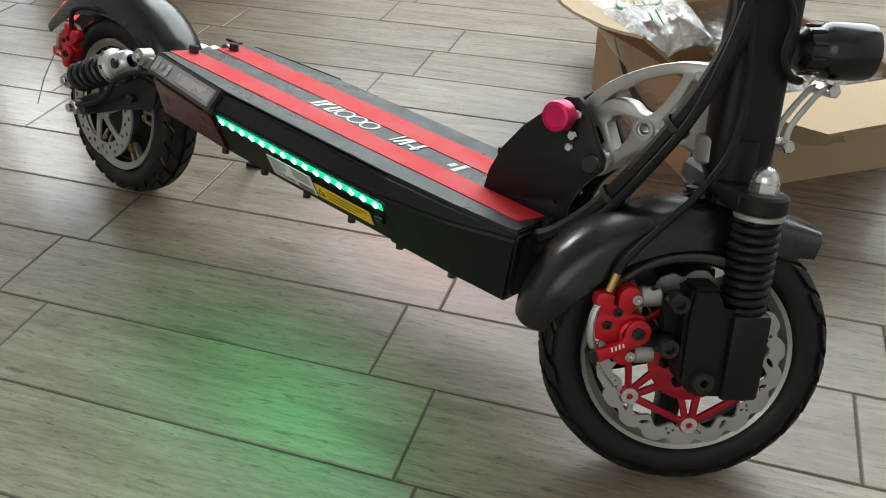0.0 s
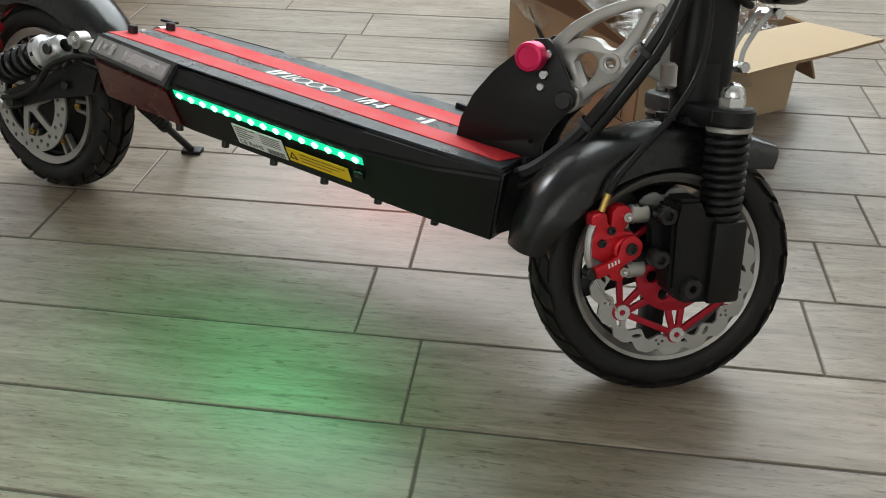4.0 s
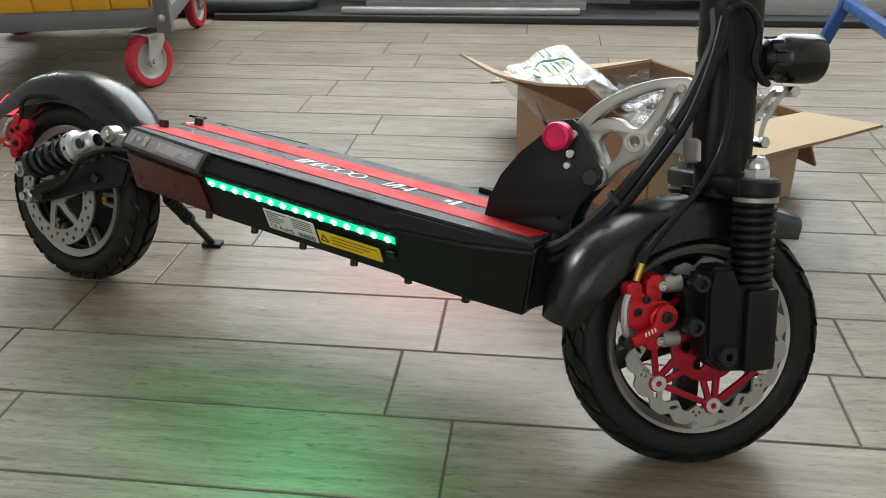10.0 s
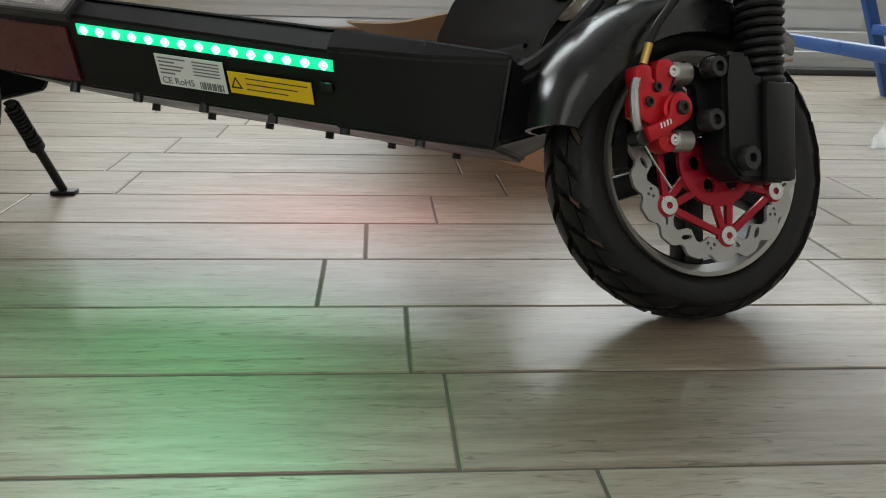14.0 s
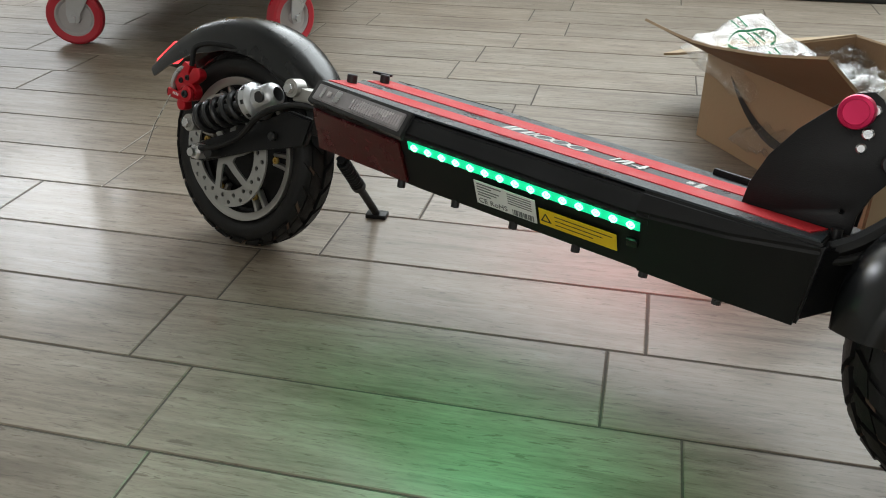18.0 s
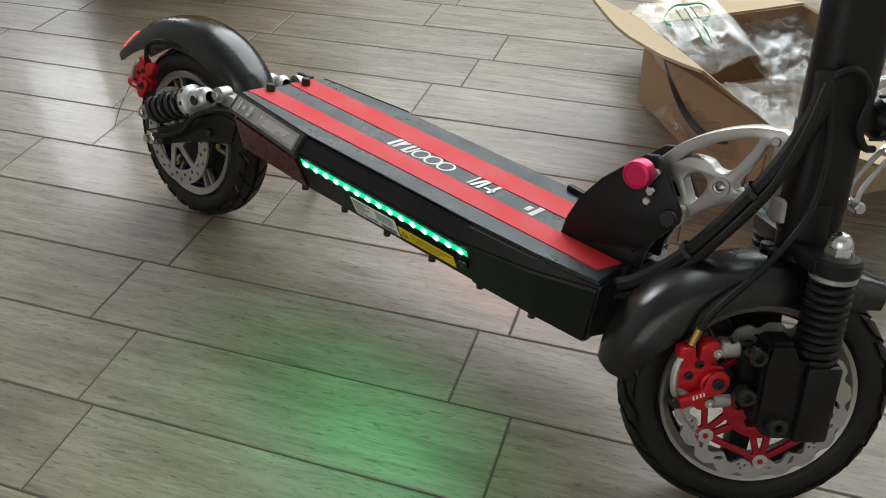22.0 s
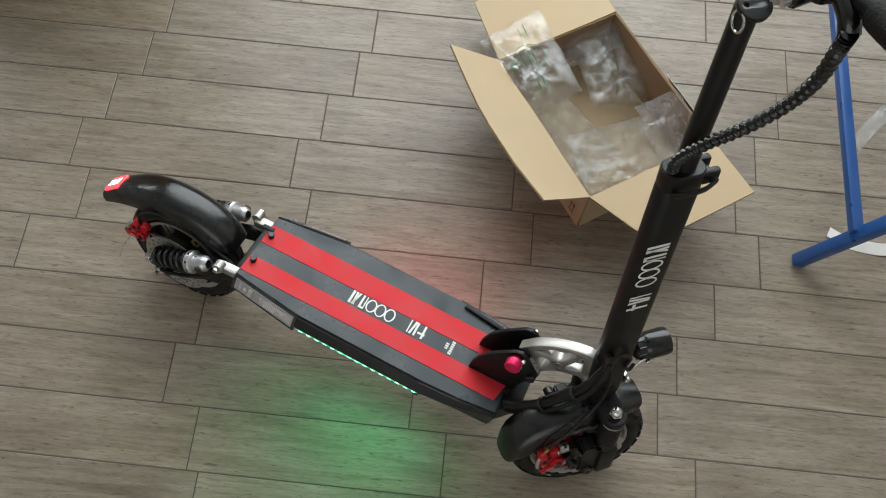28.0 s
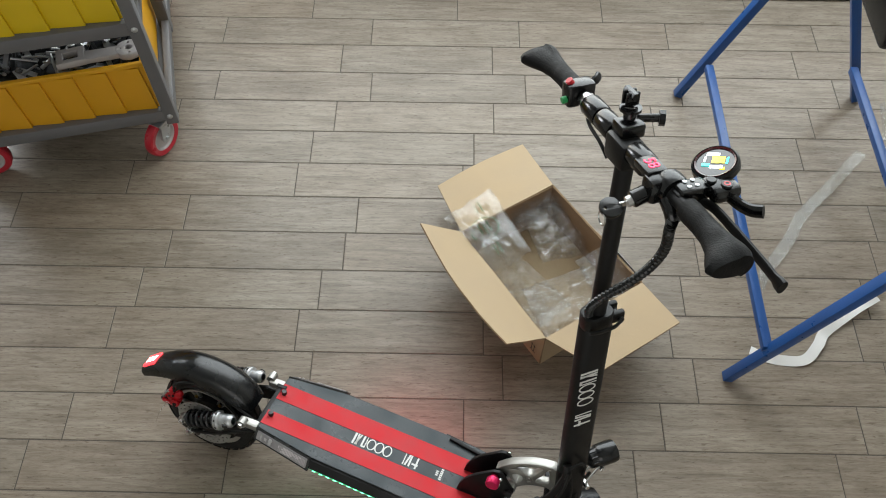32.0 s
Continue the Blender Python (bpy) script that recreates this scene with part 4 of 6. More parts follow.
fpath = [(p.x, p.y) for p in curve_pts([(-0.210, 0.050, 0), (-0.203, 0.084, 0), (-0.182, 0.123, 0), (-0.140, 0.159, 0), (-0.088, 0.180, 0), (-0.032, 0.1865, 0), (0.028, 0.181, 0), (0.068, 0.171, 0), (0.099, 0.161, 0)], 4)]
bm = B()
guard(bm, fpath, 0.045, 0.044, flare=lambda t: ((0.72 + 0.28 * min(1, t / 0.18)) * (1.0 - 0.22 * max(0, t - 0.8) / 0.2), (0.55 + 0.45 * min(1, t / 0.25)) * (1 - 0.30 * max(0, t - 0.75) / 0.25)))
bm.transform(FM)
part("front_mudguard", bm, SATIN, scooter, "satin black plastic front mudguard")
PRE[0] = GM
rpath = [(p.x, p.y) for p in curve_pts([(-0.520, 0.262, 0), (-0.545, 0.296, 0), (-0.590, 0.327, 0), (-0.650, 0.344, 0), (-0.720, 0.343, 0), (-0.785, 0.322, 0), (-0.845, 0.284, 0), (-0.893, 0.243, 0)], 5)][::-1]
bm = B()
guard(bm, rpath, 0.046, 0.052, flare=lambda t: (0.72 + 0.28 * min(1, t / 0.3), 0.45 + 0.55 * min(1, t / 0.35) ))
rg = part("rear_mudguard", bm, SATIN, scooter, "glossy black plastic rear mudguard")
bm = B()
box(bm, (0, 0, 0), (0.058, 0.044, 0.009), 0.004, at(-0.865, 0, 0.265) @ Matrix.Rotation(radians(-41), 4, "Y"))
tl = part("tail_lamp", bm, TAILM, rg, "lit red tail lamp")
bm = B()
box(bm, (0, 0, 0.0042), (0.040, 0.018, 0.002), 0.0006, at(-0.865, 0, 0.265) @ Matrix.Rotation(radians(-41), 4, "Y"))
part("lamp_core", bm, TAILW, rg)

# rear suspension
def rear_side(sg):
    bm = B()
    prism(bm, [(-0.492, 0.232), (-0.505, 0.192), (-0.60, 0.166), (-0.70, 0.128), (-0.735, 0.124), (-0.742, 0.142), (-0.70, 0.160), (-0.62, 0.196), (-0.54, 0.236)], sg * 0.066, sg * 0.078)
    bmesh.ops.bevel(bm, geom=list(bm.edges), offset=0.003, segments=2, affect="EDGES")
    sa = part("swing_arm", bm, BLACK, scooter, "black rear swing arm")
    bm = cyl(B(), (-0.700, sg * 0.079, 0.144), (-0.700, sg * 0.098, 0.144), 0.0125, seg=6, ch=0.002)
    cyl(bm, (-0.700, sg * 0.090, 0.144), (-0.700, sg * 0.106, 0.144), 0.0065, seg=14)
    part("axle_nut", bm, STEEL, sa)
    bm = cyl(B(), (-0.560, sg * 0.078, 0.196), (-0.560, sg * 0.086, 0.196), 0.007, seg=14, ch=0.001)
    part("arm_bolt", bm, BOLT, sa)
    a, b = Vector((-0.718, sg * 0.086, 0.184)), Vector((-0.525, sg * 0.082, 0.270))
    d = (b - a).normalized()
    sh = new("shock_absorber")
    sh.parent = scooter
    sh["label"] = "small coil-over rear shock absorber"
    bm = cyl(B(), a + d * 0.008, b - d * 0.06, 0.010, seg=16)
    cyl(bm, a + d * 0.016, a + d * 0.05, 0.0165, seg=18)
    part("damper", bm, BOLT, sh)
    part("spring", spring(B(), a + d * 0.02, b - d * 0.082, 0.0205, 0.0042, 6), BOLT, sh, "black gloss coil spring")
    bm = lathe(B(), [(0.010, 0), (0.025, 0), (0.0270, 0.002), (0.0270, 0.013), (0.0245, 0.016), (0.0190, 0.018), (0.0185, 0.046), (0.0150, 0.052), (0.010, 0.055)], 28, frame_at(b - d * 0.088, d))
    part("collar", bm, ZINC, sh, "machined aluminium preload collar")
    bm = B()
    for i in range(8):
        m = frame_at(b - d * 0.079, d) @ Matrix.Rotation(2 * math.pi * i / 8, 4, "Z") @ at(0.0262, 0, 0)
        box(bm, (0, 0, 0), (0.003, 0.006, 0.005), 0, m)
    cyl(bm, b - d * 0.05 + Vector((0, sg * 0.0195, 0)), b - d * 0.05 + Vector((0, sg * 0.0225, 0)), 0.008, seg=14)
    part("collar_slot", bm, BOLT, sh)
    for p in (a, b):
        part("shock_eye", pipe(B(), p + Vector((0, -0.010, 0)), p + Vector((0, 0.010, 0)), 0.0125, 0.005, 18), ALU, sh)
        part("eye_bolt", cyl(B(), p + Vector((0, sg * -0.004, 0)), p + Vector((0, sg * 0.018, 0)), 0.0078, seg=6, ch=0.0012), STEEL, sh)
    bm = box(B(), (-0.505, sg * 0.074, 0.262), (0.045, 0.022, 0.020), 0.003)
    part("shock_mount", bm, ALU, scooter)


rear_side(-1)
rear_side(1)
part("rear_crossplate", box(B(), (-0.486, 0, 0.238), (0.022, 0.15, 0.055), 0.004), BLACK, scooter)


PRE[0] = ID


def caliper(M, name, label, pins):
    """A small cable disc caliper: x along the disc, z out from it, y up."""
    c = new(name)
    c.parent = scooter
    c["label"] = label
    up = [(p.x, p.y) for p in curve_pts([(-0.033, 0.004, 0), (-0.027, 0.016, 0), (-0.031, 0.026, 0), (-0.030, 0.036, 0), (-0.017, 0.037, 0), (-0.015, 0.026, 0), (-0.006, 0.021, 0), (-0.004, 0.040, 0), (0.008, 0.045, 0), (0.016, 0.038, 0), (0.012, 0.026, 0), (0.006, 0.014, 0), (0.020, 0.010, 0), (0.026, -0.003, 0), (0.018, -0.015, 0), (0.004, -0.019, 0), (0.008, -0.028, 0), (0.014, -0.038, 0), (0.006, -0.046, 0), (-0.004, -0.042, 0), (-0.008, -0.026, 0), (-0.018, -0.018, 0), (-0.033, -0.010, 0)], 3)]
    part("caliper_body", flat(B(), [up, circle(0.0045, 14, -0.008, 0.018), circle(0.0048, 14, -0.0195, 0.003)], 0.020, M, 0.003), RED, c, "red anodised caliper body")
    arm = [(p.x, p.y) for p in curve_pts([(-0.030, -0.026, 0), (-0.018, -0.022, 0), (-0.002, -0.014, 0), (0.004, 0.004, 0), (0.016, 0.010, 0), (0.027, 0.000, 0), (0.024, -0.013, 0), (0.010, -0.020, 0), (-0.010, -0.030, 0), (-0.026, -0.036, 0)], 4)]
    part("caliper_arm", flat(B(), [arm], 0.009, M @ at(0, 0, 0.0165), 0.0025), RED, c, "red caliper actuating arm")
    part("arm_boss", lathe(B(), [(0, 0), (0.0165, 0), (0.0165, 0.007), (0.0135, 0.0085), (0.0130, 0.005), (0, 0.005)], 30, M @ at(0.010, -0.006, 0.010)), RED, c)
    for x, y, r, z in ((0.014, -0.004, 0.0075, 0.0195), (-0.0195, 0.003, 0.0055, 0.007), (-0.008, 0.018, 0.0055, 0.007)):
        bolt = lathe(B(), [(0, 0), (r, 0), (r, 0.0045), (r * 0.85, 0.006), (r * 0.5, 0.006), (r * 0.45, 0.003), (0, 0.003)], 18, M @ at(x, y, z))
        part("caliper_bolt", bolt, BOLT, c)
    for x, y in pins:
        part("pin_bolt", lathe(B(), [(0, 0), (0.006, 0), (0.006, 0.004), (0.003, 0.004), (0.0028, 0.002), (0, 0.002)], 16, M @ at(x - 0.016, y, 0.010)), STEEL, c)
    for x, y in pins:
        part("slide_pin", cyl(B(), M @ Vector((x - 0.010, y, 0.002)), M @ Vector((x + 0.014, y, 0.002)), 0.0105, seg=18, ch=0.002), ALU, c, "bare aluminium slide pin")
    bm = tube(B(), curve_pts([M @ Vector(p) for p in ((-0.026, 0.032, 0.004), (-0.036, 0.014, 0.008), (-0.037, -0.012, 0.009), (-0.030, -0.030, 0.006))], 8), 0.0042, 8)
    part("cable_spring", bm, ZINC, c)
    part("cable_anchor", cyl(B(), M @ Vector((-0.031, -0.034, -0.004)), M @ Vector((-0.031, -0.034, 0.014)), 0.0075, seg=14, ch=0.001), BOLT, c)
    bm = B()
    for i in range(4):
        flat(bm, [[(0.001 + 0.0045 * i, 0), (0.003 + 0.0045 * i, 0), (0.0038 + 0.0045 * i, 0.0055 - 0.001 * (i % 2)), (0.0018 + 0.0045 * i, 0.0055)]], 0.0004, M @ at(-0.016, -0.026, 0.0213) @ Matrix.Rotation(radians(20), 4, "Z"))
    part("caliper_print", bm, WHITEP, c)
    return c


CM = FM @ at(-0.114, -0.054, 0.066) @ RX @ Matrix.Rotation(radians(2), 4, "Z") @ Matrix.Scale(0.88, 4)
caliper(CM, "front_brake_caliper", "red anodised front disc brake caliper", ((0.028, 0.034), (0.026, -0.036)))
bm = tube(B(), curve_pts([CM @ Vector(p) for p in ((-0.031, -0.036, 0.010), (-0.018, -0.058, 0.012), (0.004, -0.086, 0.012))], 6), 0.0011, 6)
part("brake_wire", bm, STEEL, scooter, "loose steel end of the brake wire")
PRE[0] = GM
caliper(at(-0.757, -0.062, 0.228) @ RX @ Matrix.Rotation(radians(-28), 4, "Z") @ Matrix.Scale(0.78, 4), "rear_brake_caliper", "red anodised rear disc brake caliper", ())
bm = tube(B(), [(-0.775, -0.083, 0.215), (-0.80, -0.09, 0.165), (-0.815, -0.094, 0.118)], 0.001, 6)
part("brake_wire", bm, STEEL, scooter)

PRE[0] = ID
bm = cyl(B(), FM @ Vector((-0.1315, -0.056, 0.102)), FM @ Vector((-0.1255, -0.057, 0.121)), 0.0042, seg=14)
part("cable_ferrule", bm, BRASS, scooter, "brass cable ferrule")

# fork, in its steering frame
fork = new("front_fork")
fork.parent = scooter
fork["label"] = "black twin-leg suspension fork"
bm = box(B(), (0.003, 0, 0.199), (0.054, 0.146, 0.021), 0.006, FM)
cyl(bm, FM @ Vector((0, 0, 0.17)), FM @ Vector((0, 0, 0.25)), 0.027, seg=28)
part("fork_crown", bm, BLACK, fork)
bm = B()
for i in range(9):
    a = 2 * math.pi * i / 9
    cyl(bm, FM @ Vector((0.03 * math.cos(a) - 0.004, 0.03 * math.sin(a), 0.188)), FM @ Vector((0.03 * math.cos(a) - 0.004, 0.03 * math.sin(a), 0.194)), 0.008, seg=8)
part("lower_cup", bm, BLACK, fork)
for sg in (-1, 1):
    y = sg * 0.066
    bm = cyl(B(), FM @ Vector((0.004, y, 0.206)), FM @ Vector((0.004, y, 0.221)), 0.0145, seg=6, ch=0.002)
    lathe(bm, [(0.0125, 0.014), (0.0125, 0.018), (0.010, 0.024), (0.005, 0.028), (0, 0.029)], 20, FM @ at(0.004, y, 0.206))
    part("cap_nut", bm, STEEL, fork, "bright domed cap nut")
    bm = lathe(B(), [(0, 0.190), (0.023, 0.190), (0.0255, 0.193), (0.0255, 0.206), (0.0225, 0.209), (0, 0.209)], 28, FM @ at(0.004, y, 0))
    part("leg_clamp", bm, BLACK, fork)
    part("spring_seat", cyl(B(), FM @ Vector((0.004, y, 0.184)), FM @ Vector((0.004, y, 0.190)), 0.0240, seg=28, ch=0.001), ALU, fork, "bare metal spring seat ring")
    part("fork_tube", cyl(B(), FM @ Vector((0.004, y, 0.04)), FM @ Vector((0.004, y, 0.186)), 0.0155, seg=22), BLACK, fork)
    part("fork_spring", spring(B(), FM @ Vector((0.004, y, 0.092)), FM @ Vector((0.004, y, 0.184)), 0.0195, 0.0044, 10), BLACK, fork, "black coil spring")
    bm = prism(B(), [(-0.026, 0.092), (0.026, 0.092), (0.029, 0.078), (0.029, 0.008), (0.022, -0.004), (-0.040, -0.002), (-0.058, 0.016), (-0.060, 0.090), (-0.056, 0.116), (-0.026, 0.116)], y - 0.017, y + 0.017)
    bmesh.ops.bevel(bm, geom=list(bm.edges), offset=0.004, segments=2, affect="EDGES")
    bm.transform(FM)
    part("leg_block", bm, BLACK, fork, "black forged axle block")
    bm = box(B(), (0.006, y + sg * 0.019, 0.044), (0.040, 0.012, 0.094), 0.005, FM)
    part("leg_cover", bm, BLACK, fork)
    bm = lathe(B(), [(0.004, 0.004), (0.0045, 0.010), (0.0105, 0.010), (0.012, 0.007), (0.012, 0), (0, 0), (0, 0.004)], 22, FM @ at(-0.034, y + sg * 0.016, 0.018) @ (RX if sg < 0 else RX.inverted()))
    part("pinch_bolt", bm, BOLT, fork, "black socket-head bolt")
    for bx, bz in ((-0.072, 0.052), (-0.068, 0.100)):
        part("mount_bolt", lathe(B(), [(0, 0), (0.0105, 0), (0.0105, 0.014), (0.0092, 0.016), (0.0050, 0.016), (0.0046, 0.011), (0, 0.011)], 20, FM @ at(bx, y + sg * 0.004, bz) @ (RX if sg < 0 else RX.inverted())), BOLT, fork, "black socket-head bolt")
bm = prism(B(), [(-0.050, 0.100), (-0.090, 0.108), (-0.096, 0.096), (-0.072, 0.086), (-0.070, 0.060), (-0.094, 0.048), (-0.090, 0.034), (-0.050, 0.044)], -0.062, -0.050)
bmesh.ops.bevel(bm, geom=list(bm.edges), offset=0.002, segments=1, affect="EDGES")
bm.transform(FM)
part("caliper_bracket", bm, BLACK, fork)

# stem
stem = new("steering_stem")
stem.parent = scooter
stem["label"] = "black telescopic steering stem with white brand shapes"


def rsec(a, b, z, n=6, r=0.45):
    """A rounded rectangle ring."""
    out = []
    rr = min(a, b) * r * 2
    for q, (sx, sy) in enumerate(((1, 1), (-1, 1), (-1, -1), (1, -1))):
        for k in range(n):
            t = math.pi / 2 * (q + k / (n - 1))
            out.append((sx * (a - rr) + rr * math.cos(t), sy * (b - rr) + rr * math.sin(t), z))
    return out


bm = loft(B(), [rsec(0.0330, 0.0215, 0.326), rsec(0.0360, 0.0232, 0.345), rsec(0.0355, 0.0232, 0.820), rsec(0.0340, 0.0220, 0.824)])
bm.transform(Matrix.Shear("XY", 4, (0.014, 0)))
bm.transform(FM @ at(0.001, 0, 0))
part("outer_tube", bm, BLACK, stem, "matte black outer stem tube")
bm = loft(B(), [rsec(0.0315, 0.0205, 0.212), rsec(0.0345, 0.0222, 0.219), rsec(0.0352, 0.0226, 0.270), rsec(0.0355, 0.0228, 0.335)])
bm.transform(FM @ at(0.004, 0, 0))
part("stem_base", bm, BLACK, stem, "narrower black base of the stem")
for second in (False, True):
    bm = B()
    brand_shapes(bm, 0.041, FM @ at(-0.022, -0.0236, 0.706) @ RX @ Matrix.Rotation(radians(-90), 4, "Z"), 0.61, second)
    part("stem_print", bm, WHITEP, stem, "white plain brand shapes")
PRE[0] = at(*(FM.to_3x3() @ Vector((0, 0, -0.018))))
bm = loft(B(), [rsec(0.0335, 0.0235, 0.842), rsec(0.0345, 0.0245, 0.845), rsec(0.0345, 0.0245, 0.874), rsec(0.032, 0.022, 0.877)])
bm.transform(at(0.012, 0, 0))
box(bm, (0.052, 0.014, 0.860), (0.030, 0.013, 0.026), 0.004)
box(bm, (0.052, -0.014, 0.860), (0.030, 0.013, 0.026), 0.004)
bm.transform(FM)
clampp = part("height_clamp", bm, BLACK, stem, "black quick-release height clamp")
part("clamp_bolt", cyl(B(), FM @ Vector((0.056, -0.026, 0.856)), FM @ Vector((0.056, 0.024, 0.856)), 0.007, seg=16, ch=0.001), BOLT, stem)
bm = tube(B(), curve_pts([FM @ Vector(p) for p in ((0.056, -0.026, 0.856), (0.034, -0.034, 0.854), (0.002, -0.032, 0.850), (-0.016, -0.026, 0.848))], 6), 0.006, 8, flat=0.6)
part("clamp_lever", bm, BLACK, stem)
part("clamp_screw", cyl(B(), FM @ Vector((-0.014, -0.004, 0.876)), FM @ Vector((-0.014, -0.004, 0.880)), 0.007, seg=16), BOLT, stem)
PRE[0] = ID
bm = cyl(B(), FM @ Vector((0.012, 0, 0.82)), FM @ Vector((0.026, 0, 1.256)), 0.0168, seg=28)
part("inner_tube", bm, BLACK, stem, "slim black telescopic inner tube")
bm = cyl(B(), (0.338, -0.004, 0.360), (0.334, -0.004, 0.388), 0.0225, seg=28, ch=0.003)
part("arm_collar", bm, ALU, stem, "bare aluminium collar")

# headlamp
hl = new("headlamp")
hl.parent = scooter
hl["label"] = "round black headlamp on a bent steel bracket"
LM = FM @ at(0.057, 0, 0.339) @ Matrix.Rotation(radians(90), 4, "Y") @ Matrix.Diagonal((0.84, 0.84, 0.98, 1))
bm = lathe(B(), [(0, -0.012), (0.018, -0.012), (0.026, -0.006), (0.027, 0.010), (0.030, 0.014), (0.033, 0.018), (0.0345, 0.055), (0.033, 0.064), (0.029, 0.064), (0.028, 0.058), (0, 0.058)], 36, LM)
part("lamp_shell", bm, SATIN, hl)
part("lamp_glass", lathe(B(), [(0, 0.0625), (0.016, 0.0615), (0.028, 0.059), (0.028, 0.0575), (0, 0.0575)], 32, LM), LENSM, hl, "clear headlamp glass")
bm = B()
for i in range(10):
    a = 2 * math.pi * i / 10
    box(bm, (0.0275 * math.cos(a), 0.0275 * math.sin(a), 0.002), (0.004, 0.004, 0.016), 0.001, LM)
part("lamp_fin", bm, SATIN, hl)
for y in (-0.010, 0.010):
    bm = tube(B(), curve_pts([FM @ Vector(p) for p in ((0.086, y, 0.303), (0.074, y, 0.299), (0.062, y, 0.284), (0.050, y, 0.264), (0.047, y, 0.246), (0.048, y, 0.238))], 6), 0.0036, 8, flat=0.5)
    part("bracket_strip", bm, ZINC, hl, "bent zinc-plated bracket strip")
for p in ((0.084, 0.301), (0.048, 0.244)):
    part("bracket_bolt", cyl(B(), FM @ Vector((p[0], -0.019, p[1])), FM @ Vector((p[0], 0.019, p[1])), 0.0070, seg=6, ch=0.001), STEEL, hl)

# cables
def cable(name, pts, r, M=ID, label="", m=None, seg=9):
    part(name, tube(B(), curve_pts([M @ Vector(p) for p in pts], 8), r, seg), m or HOSE, scooter, label)


cable("cable_loom", [(0.165, -0.062, 0.222), (0.208, -0.066, 0.246), (0.250, -0.066, 0.292), (0.283, -0.064, 0.345), (0.309, -0.060, 0.397), (0.325, -0.056, 0.437), (0.334, -0.048, 0.475), FM @ Vector((-0.030, -0.034, 0.362)), FM @ Vector((-0.026, -0.024, 0.388))], 0.0108, label="thick black cable bundle in a sleeve")
cable("power_cable", [(0.168, -0.068, 0.214), (0.22, -0.075, 0.240), (0.262, -0.078, 0.290), (0.297, -0.078, 0.350), (0.325, -0.073, 0.410), (0.338, -0.066, 0.470), (0.340, -0.050, 0.520)], 0.005)
for t in ((0.262, -0.066, 0.309), (0.309, -0.063, 0.397)):
    part("cable_tie", lathe(B(), [(0.0135, -0.003), (0.0145, -0.003), (0.0145, 0.003), (0.0135, 0.003)], 18, frame_at(t, (0.5, 0.03, 0.85)), closed=True), BLACKP, scooter)
c0 = FM @ Vector((-0.1258, -0.057, 0.120))
cable("front_brake_cable", [c0, FM @ Vector((-0.1165, -0.058, 0.138)), FM @ Vector((-0.089, -0.058, 0.169)), FM @ Vector((-0.058, -0.050, 0.196)), FM @ Vector((-0.028, -0.044, 0.236)), FM @ Vector((-0.017, -0.040, 0.275)), FM @ Vector((-0.016, -0.038, 0.318)), FM @ Vector((-0.020, -0.036, 0.352)), FM @ Vector((-0.018, -0.026, 0.386))], 0.0038, label="thin black front brake cable")
cable("lamp_cable", [FM @ Vector(p) for p in ((-0.028, -0.030, 0.370), (-0.022, -0.034, 0.386), (-0.007, -0.036, 0.394), (0.010, -0.034, 0.386), (0.020, -0.032, 0.366), (0.017, -0.030, 0.337), (0.029, -0.028, 0.315), (0.046, -0.018, 0.310))], 0.0040)
PRE[0] = GM
cable("rear_brake_cable", [(-0.752, -0.066, 0.262), (-0.748, -0.064, 0.290), (-0.72, -0.050, 0.300), (-0.66, -0.040, 0.296), (-0.58, -0.044, 0.270), (-0.51, -0.050, 0.245)], 0.004)
cable("motor_cable", [(-0.695, -0.093, 0.150), (-0.66, -0.094, 0.160), (-0.61, -0.096, 0.186), (-0.565, -0.104, 0.226), (-0.52, -0.096, 0.248), (-0.49, -0.080, 0.250)], 0.0045)
PRE[0] = ID
bm = B()
path = curve_pts([FM @ Vector(p) for p in ((-0.006, -0.002, 0.846), (-0.014, -0.012, 0.890), (0.000, -0.040, 0.943), (0.019, -0.075, 0.998), (0.031, -0.110, 1.061), (0.024, -0.145, 1.132), (-0.001, -0.176, 1.206), (-0.004, -0.182, 1.228))], 42)
tube(bm, path, 0.0090, 10, rfun=lambda t: 0.0078 + 0.0020 * math.sin(t * 235))
part("spiral_cable_wrap", bm, SATIN, scooter, "black spiral-wrapped cable loom")

# kickstand on the left side
kb = SM.inverted() @ Vector((-0.408, 0.452, 0.004))
kt = Vector((-0.498, 0.020, 0.172))
ks = new("kickstand")
ks.parent = scooter
ks["label"] = "black tubular kickstand touching the floor"
d = (Vector(kb) - kt)
bm = tube(B(), [kt, kt + d * 0.25, kt + d * 0.97], 0.0065, 14)
part("stand_leg", bm, BLACK, ks)
part("stand_spring", spring(B(), kt + d * 0.02, kt + d * 0.42, 0.0088, 0.0022, 11), BLACK, ks)
bm = cyl(B(), kt + d * 0.40, kt + d * 0.46, 0.0115, seg=16)
part("stand_sleeve", bm, BLACK, ks)
bm = box(B(), (0, 0, 0), (0.036, 0.022, 0.008), 0.002, at(*kb) @ SM.to_quaternion().to_matrix().to_4x4().inverted())
part("stand_foot", bm, BLACK, ks)


# ---- handlebar, in the steering frame ----
HB = FM @ at(0.021, 0, 1.256) @ Matrix.Rotation(radians(-3.3), 4, "Z")
hb = new("handlebar")
hb.parent = scooter
hb["label"] = "black folding handlebar with grips, display and levers"


def hbp(name, bm, m, label="", parent=None):
    bm.transform(HB)
    return part(name, bm, m, parent or hb, label)


hbp("bar_tube", cyl(B(), (0, -0.31, 0), (0, 0.31, 0), 0.0135, seg=24), BLACK)
